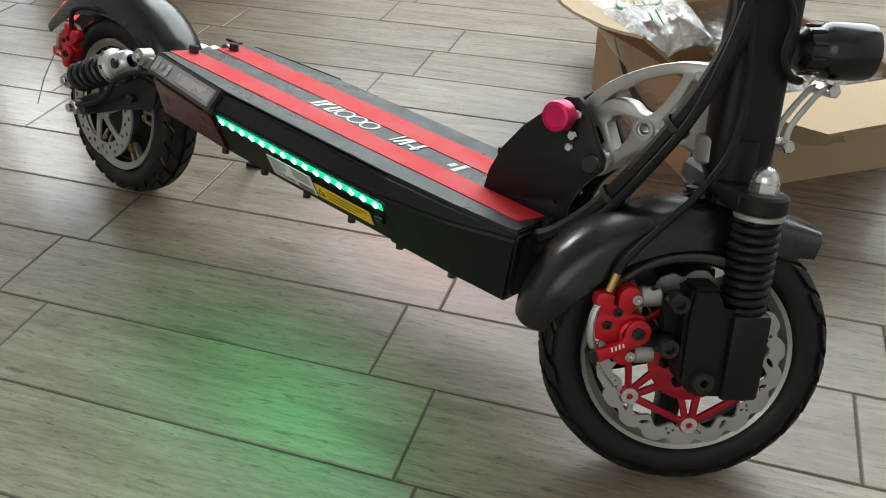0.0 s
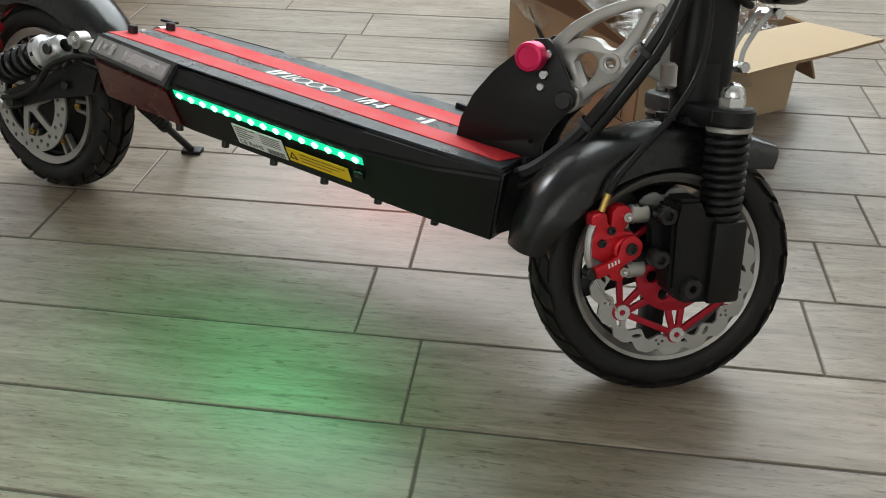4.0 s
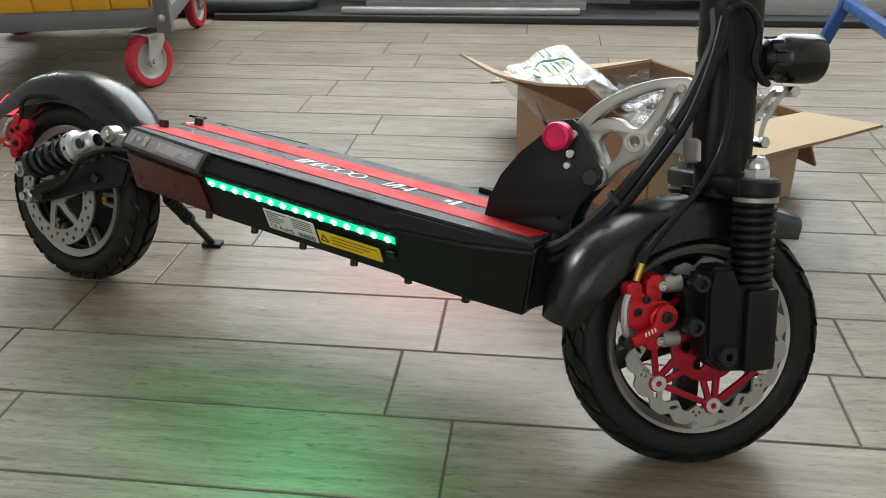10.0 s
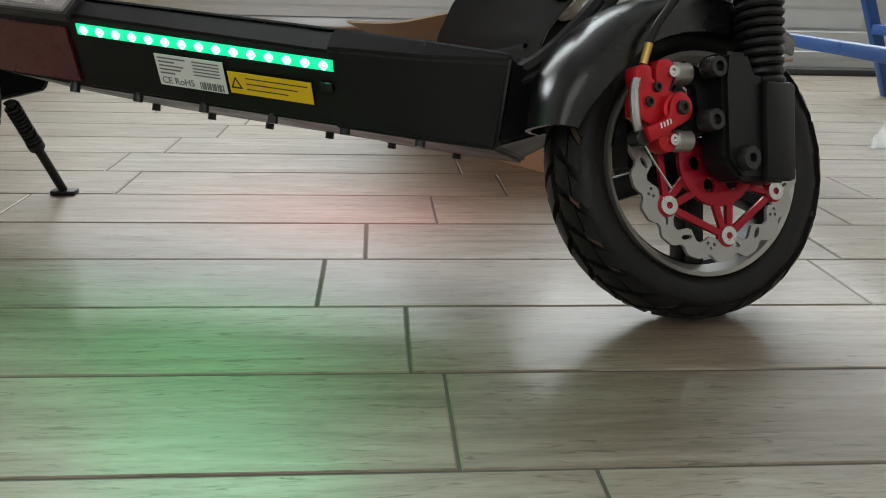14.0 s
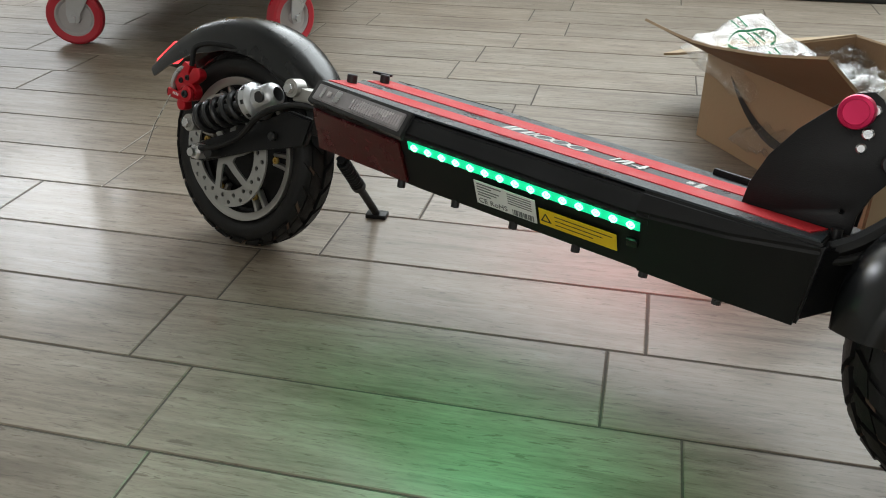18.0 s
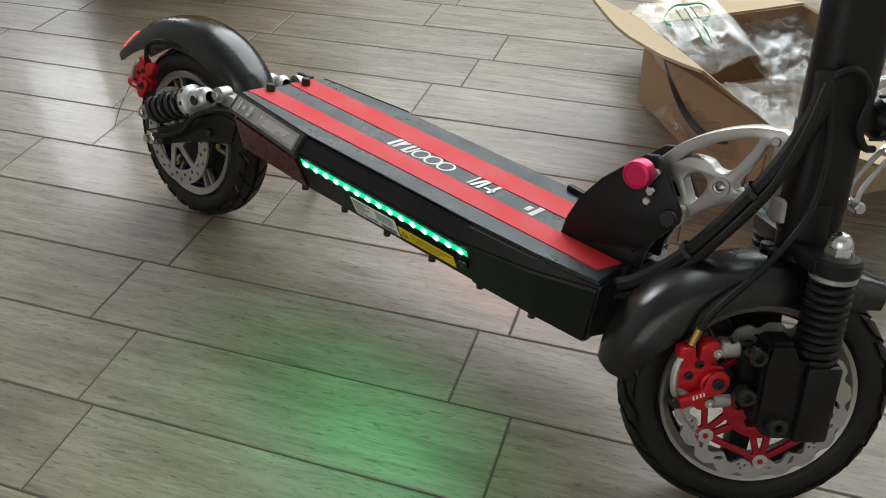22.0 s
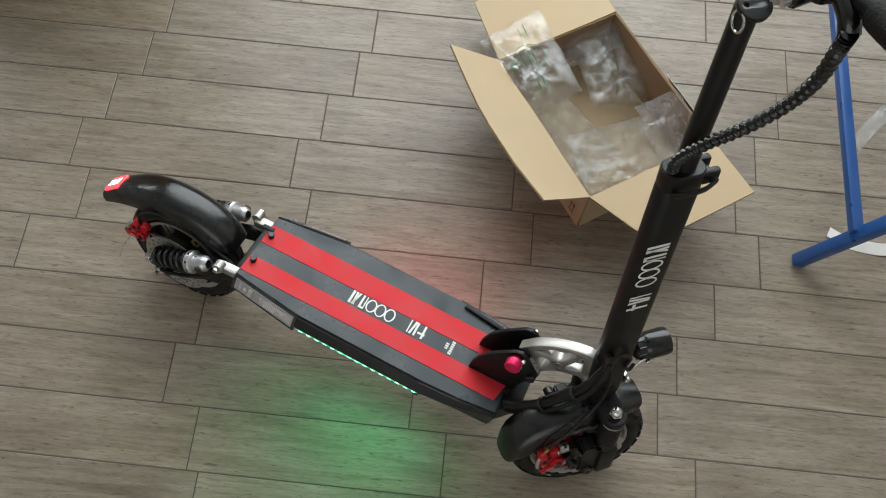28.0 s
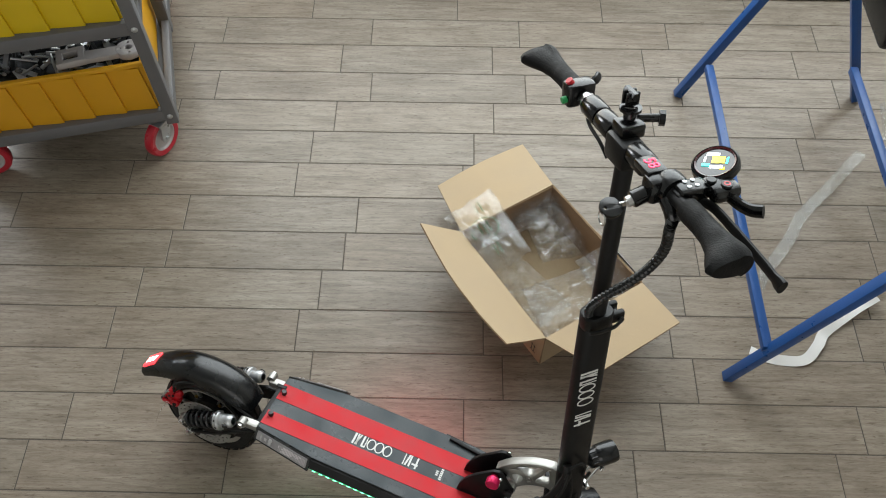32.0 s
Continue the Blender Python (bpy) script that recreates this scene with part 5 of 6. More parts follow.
hbp("stem_head", box(B(), (-0.002, 0.0, -0.012), (0.046, 0.066, 0.052), 0.009), BLACK)
for y in (-0.052, 0.060, 0.112):
    hbp("folding_sleeve", lathe(B(), [(0.0125, -0.024), (0.0195, -0.024), (0.021, -0.020), (0.021, 0.020), (0.0195, 0.024), (0.0125, 0.024)], 26, at(0, y, 0) @ RX, closed=True), SATIN)
hbp("bare_ring", cyl(B(), (0, 0.140, 0), (0, 0.152, 0), 0.0165, seg=24), STEEL)
GP = [(0.0135, -0.072), (0.0185, -0.072), (0.0195, -0.062), (0.0190, -0.030), (0.0195, 0.0), (0.0215, 0.026), (0.0245, 0.046), (0.0245, 0.060), (0.020, 0.071), (0, 0.073)]
for sg in (-1, 1):
    bm = lathe(B(), GP, 32, at(0, -0.264 if sg < 0 else 0.272, 0) @ (RX if sg < 0 else RX.inverted()))
    for v in bm.verts:  # the palm rest widens to the rear
        t = max(0.0, (abs(v.co.y) - (0.235 if sg < 0 else 0.243)) / 0.09)
        if v.co.x < 0:
            v.co.x *= 1 + 1.15 * t * t
            v.co.z *= 1 - 0.15 * t
    hbp("grip", bm, GRIPM, "black ergonomic rubber grip")
lev = hbp("brake_lever", tube(B(), curve_pts([(0.030, -0.175, -0.004), (0.044, -0.200, -0.006), (0.046, -0.26, -0.010), (0.046, -0.32, -0.014), (0.042, -0.378, -0.016)], 6), 0.0085, 10, rfun=lambda t: 0.0085 + 0.003 * (t > 0.93), flat=0.6), BLACK, "black brake lever", parent=scooter)
hbp("lever_clamp", box(B(), (0.014, -0.165, -0.002), (0.046, 0.030, 0.034), 0.006), BLACK, parent=lev)
# left switch box with a red and a green button
sw = hbp("switch_box", box(B(), (-0.004, 0.176, 0.004), (0.056, 0.034, 0.046), 0.007), SATIN, "black switch box with red and green buttons", parent=scooter)
hbp("red_button", cyl(B(), (-0.020, 0.176, 0.024), (-0.026, 0.176, 0.033), 0.007, seg=16, ch=0.001), REDBTN, parent=sw)
hbp("green_button", cyl(B(), (-0.026, 0.170, -0.002), (-0.040, 0.170, -0.004), 0.007, seg=16, ch=0.001), GREENBTN, parent=sw)
hbp("switch_lever", tube(B(), curve_pts([(0.022, 0.185, 0.010), (0.038, 0.188, 0.016), (0.046, 0.196, 0.018)], 5), 0.009, 10, flat=0.6), SATIN, parent=sw)
# camera mount
cmn = hbp("camera_mount_clamp", box(B(), (0.008, 0.012, 0.022), (0.046, 0.040, 0.028), 0.006), SATIN, "black clamp with a thumb-screw camera mount", parent=scooter)
bm = cyl(B(), (0.012, 0.020, 0.034), (0.014, 0.024, 0.054), 0.011, seg=18)
lathe(bm, [(0, 0.050), (0.019, 0.050), (0.019, 0.055), (0, 0.055)], 24, at(0.013, 0.022, 0))
box(bm, (0.014, 0.034, 0.070), (0.026, 0.006, 0.026), 0.003)
box(bm, (0.014, 0.022, 0.070), (0.026, 0.006, 0.026), 0.003)
cyl(bm, (0.014, 0.012, 0.078), (0.014, 0.044, 0.078), 0.0075, seg=6)
hbp("mount_prong", bm, SATIN, parent=cmn)
bm = cyl(B(), (0.026, 0.020, 0.032), (0.062, 0.004, 0.034), 0.0075, seg=14)
lathe(bm, [(0, 0), (0.014, 0), (0.014, 0.010), (0, 0.012)], 9, frame_at((0.060, 0.005, 0.034), (0.85, -0.45, 0)))
hbp("thumb_screw", bm, SATIN, parent=cmn)
# voltmeter with red digits
vm = hbp("voltmeter", box(B(), (-0.012, -0.098, 0.018), (0.036, 0.046, 0.014), 0.003), SATIN, "black voltmeter with lit red digits", parent=scooter)
bm = B()
words(bm, "58", 0.027, 0.0005, at(-0.012, -0.098, 0.0258) @ Matrix.Rotation(radians(-90), 4, "Z"))
hbp("digits", bm, SCR["red"], "lit red digits", vm)
# key lock
kl = hbp("key_lock", cyl(B(), (-0.028, -0.122, -0.012), (-0.054, -0.122, -0.020), 0.0145, seg=22, ch=0.002), SATIN, "black key lock with its key", parent=scooter)
hbp("lock_barrel", cyl(B(), (-0.054, -0.122, -0.020), (-0.062, -0.122, -0.0225), 0.0095, seg=18), STEEL, parent=kl)
hbp("key_blade", box(B(), (-0.068, -0.122, -0.024), (0.014, 0.003, 0.008), 0), STEEL, parent=kl)
hbp("key_head", flat(B(), [circle(0.018, 22), circle(0.004, 12, -0.010, 0)], 0.007, at(-0.090, -0.122, -0.026) @ Matrix.Rotation(radians(20), 4, "X"), 0.001), SATIN, "black key head", kl)
hbp("key_ring", tube(B(), [(-0.106, -0.126 + 0.011 * math.cos(a), -0.040 + 0.012 * math.sin(a)) for a in (2 * math.pi * i / 20 for i in range(21))], 0.0014, 6), STEEL, parent=kl)
hbp("lock_body", box(B(), (-0.010, -0.126, -0.002), (0.050, 0.036, 0.046), 0.010), SATIN, parent=kl)
hbp("lock_clamp", lathe(B(), [(0.014, -0.016), (0.024, -0.016), (0.026, -0.010), (0.026, 0.010), (0.024, 0.016), (0.014, 0.016)], 28, at(0.004, -0.138, 0.002) @ RX, closed=True), SATIN, parent=kl)
# throttle with round display
th = hbp("throttle_display", box(B(), (0.022, -0.166, 0.010), (0.052, 0.034, 0.026), 0.007), SATIN, "black thumb throttle with a round lit display", parent=scooter)
DM = at(0.080, -0.138, 0.026) @ Matrix.Rotation(radians(-22), 4, "Y") @ Matrix.Rotation(radians(-44), 4, "Z")
hbp("display_case", lathe(B(), [(0, -0.014), (0.030, -0.014), (0.0375, -0.006), (0.0375, 0.004), (0.034, 0.008), (0.0315, 0.0045), (0, 0.0045)], 44, DM), SATIN, parent=th)
hbp("display_glass", lathe(B(), [(0, 0.0055), (0.031, 0.0055), (0.031, 0.004), (0, 0.004)], 36, DM), SCREENB, parent=th)
hbp("display_ring", lathe(B(), [(0.0295, 0.0056), (0.0325, 0.0064), (0.032, 0.0082), (0.0295, 0.0070)], 44, DM, closed=True), REFLM, parent=th)
for cc, c, z in (("white", (-0.006, 0.017), (0.020, 0.005)), ("yellow", (-0.001, 0.005), (0.010, 0.013)), ("yellow", (0.009, 0.005), (0.010, 0.013)), ("cyan", (-0.014, -0.006), (0.012, 0.006)), ("white", (0.003, -0.010), (0.020, 0.006)), ("cyan", (0.018, 0.004), (0.003, 0.014)), ("white", (-0.017, 0.006), (0.003, 0.009)), ("yellow", (0.013, -0.013), (0.008, 0.004))):
    hbp("screen_segment", box(B(), (c[0], c[1], 0.0062), (z[0], z[1], 0.0008), 0, DM), SCR[cc], parent=th)
hbp("throttle_body", box(B(), (0.066, -0.178, 0.012), (0.050, 0.050, 0.028), 0.011), SATIN, parent=th)
hbp("power_button", cyl(B(), (0.066, -0.190, 0.025), (0.066, -0.190, 0.029), 0.0095, seg=20, ch=0.001), BOLT, parent=th)
hbp("power_symbol", lathe(B(), [(0.0030, 0), (0.0055, 0), (0.0055, 0.0004), (0.0030, 0.0004)], 20, at(0.066, -0.190, 0.0291), closed=True), REDBTN, parent=th)
hbp("mode_button", cyl(B(), (0.050, -0.172, 0.025), (0.050, -0.172, 0.029), 0.008, seg=20, ch=0.001), BOLT, parent=th)
hbp("thumb_paddle", tube(B(), curve_pts([(0.072, -0.196, 0.006), (0.078, -0.214, 0.002), (0.084, -0.234, 0.004), (0.094, -0.250, 0.010)], 6), 0.0105, 10, flat=0.5), SATIN, parent=th)
for i in range(4):
    hbp("clamp_screw", cyl(B(), (0.012 + 0.014 * (i % 2), -0.158 - 0.014 * (i // 2), 0.022), (0.012 + 0.014 * (i % 2), -0.158 - 0.014 * (i // 2), 0.0250), 0.0034, seg=12), ZINC, parent=th)
hbp("switch_cable", tube(B(), curve_pts([(0.006, 0.160, -0.014), (-0.012, 0.11, -0.024), (-0.016, 0.06, -0.030), (-0.012, 0.034, -0.05)], 8), 0.0035, 8), HOSE)
hbp("loom_gland", tube(B(), curve_pts([(-0.010, -0.150, -0.010), (-0.010, -0.168, -0.020), (-0.008, -0.176, -0.036)], 6), 0.012, 12), SATIN)

# ---- cardboard box ----
A2, B2, C2, D2 = Vector((0.386, 0.584, 0)), Vector((0.132, 0.960, 0)), Vector((0.696, 0.782, 0)), Vector((0.438, 1.156, 0))
HT = 0.172
carton = thing("cardboard_box", "open brown cardboard box with spread flaps and plastic packing", "box")


def sheet(bm, quad, th, n=6, bend=0.0, seed=0):
    """A board between four corners, slightly bowed, with thickness."""
    a, b, c, d = [Vector(q) for q in quad]
    nrm = (b - a).cross(d - a).normalized()
    top, bot = {}, {}
    for i in range(n + 1):
        for j in range(n + 1):
            u, v = i / n, j / n
            p = a.lerp(b, u).lerp(d.lerp(c, u), v)
            w = bend * math.sin(math.pi * u) * v + 0.002 * noise.noise((p * 9) + Vector((seed, 0, 0)))
            top[i, j] = bm.verts.new(p + nrm * (w + th / 2))
            bot[i, j] = bm.verts.new(p + nrm * (w - th / 2))
    for i in range(n):
        for j in range(n):
            bm.faces.new((top[i, j], top[i + 1, j], top[i + 1, j + 1], top[i, j + 1])).material_index = 0
            bm.faces.new((bot[i, j + 1], bot[i + 1, j + 1], bot[i + 1, j], bot[i, j])).material_index = 1
    rim = [(i, 0) for i in range(n)] + [(n, j) for j in range(n)] + [(i, n) for i in range(n, 0, -1)] + [(0, j) for j in range(n, 0, -1)]
    for p, q in zip(rim, rim[1:] + rim[:1]):
        bm.faces.new((bot[p], bot[q], top[q], top[p])).material_index = 2
    return bm


UP = Vector((0, 0, HT))
BOARD = [CARDIN, CARD, CARDEDGE]
OUTB = [CARD, CARDIN, CARDEDGE]
for nm, a, b in (("side", A2, B2), ("side", B2, D2), ("side", D2, C2), ("side", C2, A2)):
    part("box_panel", sheet(B(), (a, b, b + UP, a + UP), 0.006, 5, 0.0, 3), OUTB, carton)
part("box_bottom", sheet(B(), (A2 + Vector((0, 0, 0.006)), C2 + Vector((0, 0, 0.006)), D2 + Vector((0, 0, 0.006)), B2 + Vector((0, 0, 0.006))), 0.006, 2), BOARD, carton)
lift = Vector((0, 0, HT + 0.002))
for nm, quad, bend in (("left", (A2 + lift, B2 + lift, Vector((0.000, 0.950, 0.234)), Vector((0.259, 0.501, 0.302))), -0.022),
                       ("near", (C2 + lift, A2 + lift, Vector((0.540, 0.470, 0.196)), Vector((0.786, 0.630, 0.204))), 0.0),
                       ("far", (B2 + lift, D2 + lift, Vector((0.350, 1.390, 0.098)), Vector((0.050, 1.200, 0.098))), 0.01),
                       ("right", (D2 + lift, C2 + lift, C2 + Vector((0.052, 0.036, 0.050)), D2 + Vector((0.052, 0.036, 0.050))), 0.006)):
    q = [Vector(v) for v in quad]
    bm = sheet(B(), q, 0.005, 8, bend, 5)
    nz = (q[1] - q[0]).cross(q[3] - q[0]).z
    part("box_flap", bm, BOARD if nz > 0 else OUTB, carton, "pale inner face of a spread box flap")
# printed curve on the outside of the left panel
dirAB = (B2 - A2).normalized()
outn = Vector((-dirAB.y, dirAB.x, 0)) * (1 if Vector((-dirAB.y, dirAB.x, 0)).dot(A2 - D2) > 0 else -1)
m = Matrix((dirAB, Vector((0, 0, 1)), outn)).transposed().to_4x4()
m.translation = A2 + outn * 0.0072
arc = [(0.10 + 0.27 * u, 0.075 - 0.075 * math.sin(math.pi * (0.10 + 0.60 * u)) + 0.095 * u * u + 0.050) for u in (i / 14 for i in range(15))]
bm = tube(B(), [m @ Vector((x, y - 0.01, 0)) for x, y in arc], 0.005, 6, rfun=lambda t: 0.002 + 0.0065 * math.sin(math.pi * min(1, t * 1.05)) ** 0.7, flat=0.1)
part("printed_curve", bm, BLACKP, carton, "black printed curved stroke")
bm = B()
for i in range(2):
    box(bm, (0.030 + 0.012 * i, 0.060, 0), (0.0022, 0.030, 0.0006), 0, m)
    flat(bm, [[(0.025 + 0.012 * i, 0.074), (0.035 + 0.012 * i, 0.074), (0.030 + 0.012 * i, 0.083)]], 0.0006, m)
box(bm, (0.036, 0.040, 0), (0.026, 0.0022, 0.0006), 0, m)
part("upright_mark", bm, BLACKP, carton, "black printed pair of upward arrows")
lo, hi = Vector((0.046, 0.032, 0.082)), Vector((0.013, 0.009, HT - 0.008))
bm = sheet(B(), (D2.lerp(C2, 0.50) + hi, D2.lerp(C2, 0.93) + hi, D2.lerp(C2, 0.93) + lo, D2.lerp(C2, 0.50) + lo), 0.001, 2)
part("shipping_label", bm, [WHITEP, WHITEP, WHITEP], carton, "white paper shipping label")


def pillow(name, c, a, b, h, rot, seed, label, crease=1.0):
    """A crumpled, clear air pillow."""
    bm = B()
    n = 30
    m = Matrix.Translation(c) @ Euler([radians(q) for q in rot]).to_matrix().to_4x4()
    rows = {}
    for s in (1, -1):
        for i in range(n + 1):
            for j in range(n + 1):
                u, v = 2 * i / n - 1, 2 * j / n - 1
                e = max(0.0, (1 - u ** 4) * (1 - v ** 4)) ** 0.6
                w = 0.35 * noise.noise(Vector((u * 3 + seed, v * 3, s))) + 0.45 * (0.5 - 2.2 * abs(noise.noise(Vector((u * 4.5 + seed, v * 3.2, s * 2))))) + 0.25 * (0.4 - 2 * abs(noise.noise(Vector((u * 9, v * 8 + seed, s)))))
                edge = i in (0, n) or j in (0, n)
                if edge and s < 0:
                    rows[s, i, j] = rows[1, i, j]
                    continue
                p = Vector((u * a / 2 * (1 + 0.05 * noise.noise(Vector((v * 4, seed, 0)))), v * b / 2, s * h / 2 * e * (0.8 + w * crease) + 0.012 * noise.noise(Vector((u * 2.2, v * 2.2, seed)))))
                rows[s, i, j] = bm.verts.new(m @ p)
    for s in (1, -1):
        for i in range(n):
            for j in range(n):
                bm.faces.new([rows[s, i, j], rows[s, i + 1, j], rows[s, i + 1, j + 1], rows[s, i, j + 1]][::s])
    ob = part(name, bm, FILM, None)
    return tagged(ob, label, "packaging", group="air pillows in the box"), m


def pillow_print(ob, m, a, b, h, seed):
    """A green ring and lines of print that lie on the pillow's upper face."""
    def on(u, v):
        e = max(0.0, (1 - u ** 4) * (1 - v ** 4)) ** 0.6
        return m @ Vector((u * a / 2, v * b / 2, h / 2 * e * 0.86 + 0.004 + 0.012 * noise.noise(Vector((u * 2.2, v * 2.2, seed)))))
    part("green_ring", tube(B(), [on(0.30 * math.cos(k) - 0.05, 0.52 * math.sin(k)) for k in (0.4 + 4.8 * i / 30 for i in range(31))], 0.0026, 6, flat=0.2), GREENP, ob, "green printed ring")
    for v, u0, u1 in ((0.18, -0.22, 0.10), (0.02, -0.20, 0.14), (-0.16, -0.24, 0.06), (0.10, 0.42, 0.72), (-0.06, 0.44, 0.70), (0.30, -0.78, -0.50), (0.12, -0.76, -0.52)):
        part("print_line", tube(B(), [on(u0 + (u1 - u0) * i / 5, v) for i in range(6)], 0.0015, 6, flat=0.2), GREENP, ob)


GREENP = mk("green_print", (0.05, 0.42, 0.22), 0.5, bump=0.0)


PILL = "crumpled clear plastic air pillow lying in the cardboard box"
ob, m = pillow("air_pillow", (0.215, 0.960, 0.168), 0.25, 0.18, 0.085, (16, 10, -58), 1.3, "smooth clear plastic air pillow with green print in the cardboard box", 0.35)
pillow_print(ob, m, 0.25, 0.18, 0.085, 1.3)
pillow("air_pillow", (0.330, 0.780, 0.075), 0.25, 0.20, 0.08, (4, -8, -52), 4.1, PILL)
pillow("air_pillow", (0.465, 0.730, 0.120), 0.24, 0.19, 0.08, (16, 10, 28), 7.7, PILL, 0.6)
pillow("air_pillow", (0.600, 0.810, 0.150), 0.20, 0.15, 0.07, (-14, 18, -56), 9.2, PILL)
pillow("air_pillow", (0.365, 1.100, 0.125), 0.20, 0.13, 0.06, (8, -6, 30), 15.8, PILL)
pillow("air_pillow", (0.445, 1.030, 0.090), 0.22, 0.18, 0.08, (-12, 4, -70), 28.6, PILL)


# ---- tool cart with yellow bins ----
CART = Matrix.Translation((-0.872, 1.416, 0)) @ Matrix.Rotation(radians(193.5), 4, "Z")
cart = thing("tool_cart", "grey steel trolley with yellow plastic bins on red castors", "cart", CART)
# local: x along the front to the cart's far end, -y back from the front, z up
LEN, DEP, UPD = 0.74, 0.86, 0.50


def rail(name, c, s, bev=0.003):
    part(name, box(B(), c, s, bev), CARTM, cart)


for z in (0.202, 0.603):
    dp = DEP if z < 0.4 else UPD
    rail("frame_rail", (LEN / 2, -0.015, z), (LEN, 0.030, 0.050))
    rail("frame_rail", (LEN / 2, -dp + 0.015, z), (LEN, 0.030, 0.050))
    rail("side_rail", (0.015, -dp / 2, z), (0.028, dp - 0.06, 0.045))
    rail("side_rail", (LEN - 0.015, -dp / 2, z), (0.028, dp - 0.06, 0.045))
    rail("shelf_plate", (LEN / 2, -dp / 2, z - 0.012), (LEN - 0.06, dp - 0.06, 0.004), 0.001)
for x in (0.02, LEN - 0.02):
    for y in (-0.018, -UPD + 0.018):
        rail("corner_post", (x, y, 0.53), (0.042, 0.042, 0.74))
for x, y in ((0.05, 0.0), (LEN - 0.05, 0.0)):
    for z in (0.202, 0.603):
        part("frame_bolt", lathe(B(), [(0, 0.006), (0.006, 0.005), (0.0105, 0.001), (0.0105, 0), (0, 0)], 16, at(0.022 if x < 0.5 else LEN - 0.022, 0.004, z) @ RX.inverted()), ZINC, cart)


def bin_box(x0, x1, y0, y1, z0, z1, m, label):
    bn = new("plastic_bin")
    bn.parent = cart
    bn["label"] = label
    w = 0.006
    part("bin_front", box(B(), ((x0 + x1) / 2, y1 - w / 2, (z0 + z1) / 2), (x1 - x0, w, z1 - z0), 0.002), m, bn)
    part("bin_back", box(B(), ((x0 + x1) / 2, y0 + w / 2, (z0 + z1) / 2), (x1 - x0, w, z1 - z0), 0.002), m, bn)
    for x in (x0 + w / 2, x1 - w / 2):
        part("bin_side", box(B(), (x, (y0 + y1) / 2, (z0 + z1) / 2), (w, y1 - y0 - 2 * w, z1 - z0), 0.002), m, bn)
    part("bin_floor", box(B(), ((x0 + x1) / 2, (y0 + y1) / 2, z0 + 0.003), (x1 - x0 - 2 * w, y1 - y0 - 2 * w, 0.006)), m, bn)
    part("bin_lip", box(B(), ((x0 + x1) / 2, y1 + 0.003, z1 - 0.008), (x1 - x0 + 0.006, 0.012, 0.016), 0.003), m, bn)
    n = 6
    for i in range(n):
        xa, xb = x0 + 0.004 + (x1 - x0 - 0.008) * i / n, x0 + 0.004 + (x1 - x0 - 0.008) * (i + 1) / n
        za, zb = z0 + 0.006, z1 - 0.018
        lean = 0.012
        bm = loft(B(), [[(xa + k, y1 - 0.001, z), (xa + k, y1 + 0.0105, z), (xa + 0.012 + k, y1 + 0.0105, z), (xb - 0.002 + k, y1 + 0.0005, z), (xb - 0.002 + k, y1 - 0.001, z)] for k, z in ((0, za), (lean * (i < n - 1), zb))])
        part("bin_facet", bm, m, bn)
    return bn


bin_box(0.050, LEN - 0.05, -DEP + 0.05, -0.030, 0.207, 0.440, YELLOW, "deep yellow ribbed plastic bin full of metal parts")
bin_box(0.050, LEN - 0.05, -UPD + 0.05, -0.028, 0.608, 0.85, YELLOW2, "lemon yellow ribbed plastic bin")
random.seed(5)
heap = B()
for i in range(330):
    x, y = random.uniform(0.09, LEN - 0.10), random.uniform(-DEP + 0.09, -0.055)
    m = at(x, y, 0.385 + random.uniform(-0.02, 0.03)) @ Euler((random.uniform(-0.5, 0.5), random.uniform(-0.6, 0.6), random.uniform(0, 6.3))).to_matrix().to_4x4()
    L = random.uniform(0.03, 0.12)
    if i % 3:
        cyl(heap, m @ Vector((-L / 2, 0, 0)), m @ Vector((L / 2, 0, 0)), random.uniform(0.003, 0.007), seg=7)
    else:
        box(heap, (0, 0, 0), (L * 0.7, random.uniform(0.01, 0.03), 0.006), 0, m)
ob = part("metal_offcuts", heap, [ZINC], cart, "jumble of bolts, brackets and metal offcuts")
ob["kind"] = "stuff"
dark = B()
for i in range(190):
    x, y = random.uniform(0.09, LEN - 0.10), random.uniform(-DEP + 0.09, -0.055)
    m = at(x, y, 0.375 + random.uniform(-0.02, 0.03)) @ Euler((random.uniform(-0.5, 0.5), random.uniform(-0.6, 0.6), random.uniform(0, 6.3))).to_matrix().to_4x4()
    L = random.uniform(0.04, 0.14)
    cyl(dark, m @ Vector((-L / 2, 0, 0)), m @ Vector((L / 2, 0, 0)), random.uniform(0.004, 0.009), seg=7)
box(dark, (LEN / 2, -DEP / 2, 0.345), (LEN - 0.13, DEP - 0.11, 0.05))
ob = part("metal_scrap", dark, PROFDARK, cart, "dark metal offcuts")
ob["kind"] = "stuff"
# grey cast bracket lying on top
bk = B()
flat(bk, [[(0.0, -0.03), (0.085, -0.03), (0.085, 0.045), (0.0, 0.045)], [(0.015, -0.014), (0.07, -0.014), (0.07, 0.03), (0.015, 0.03)]], 0.024, ID, 0.003)
flat(bk, [[(-0.12, 0.012), (0.0, 0.0), (0.0, 0.045), (-0.11, 0.052)]], 0.020, ID, 0.003)
flat(bk, [circle(0.040, 28, -0.145, 0.03), circle(0.016, 18, -0.145, 0.03)] + [circle(0.008, 10, -0.145 + 0.028 * math.cos(k * 1.57), 0.03 + 0.028 * math.sin(k * 1.57)) for k in range(4)], 0.024, ID, 0.003)
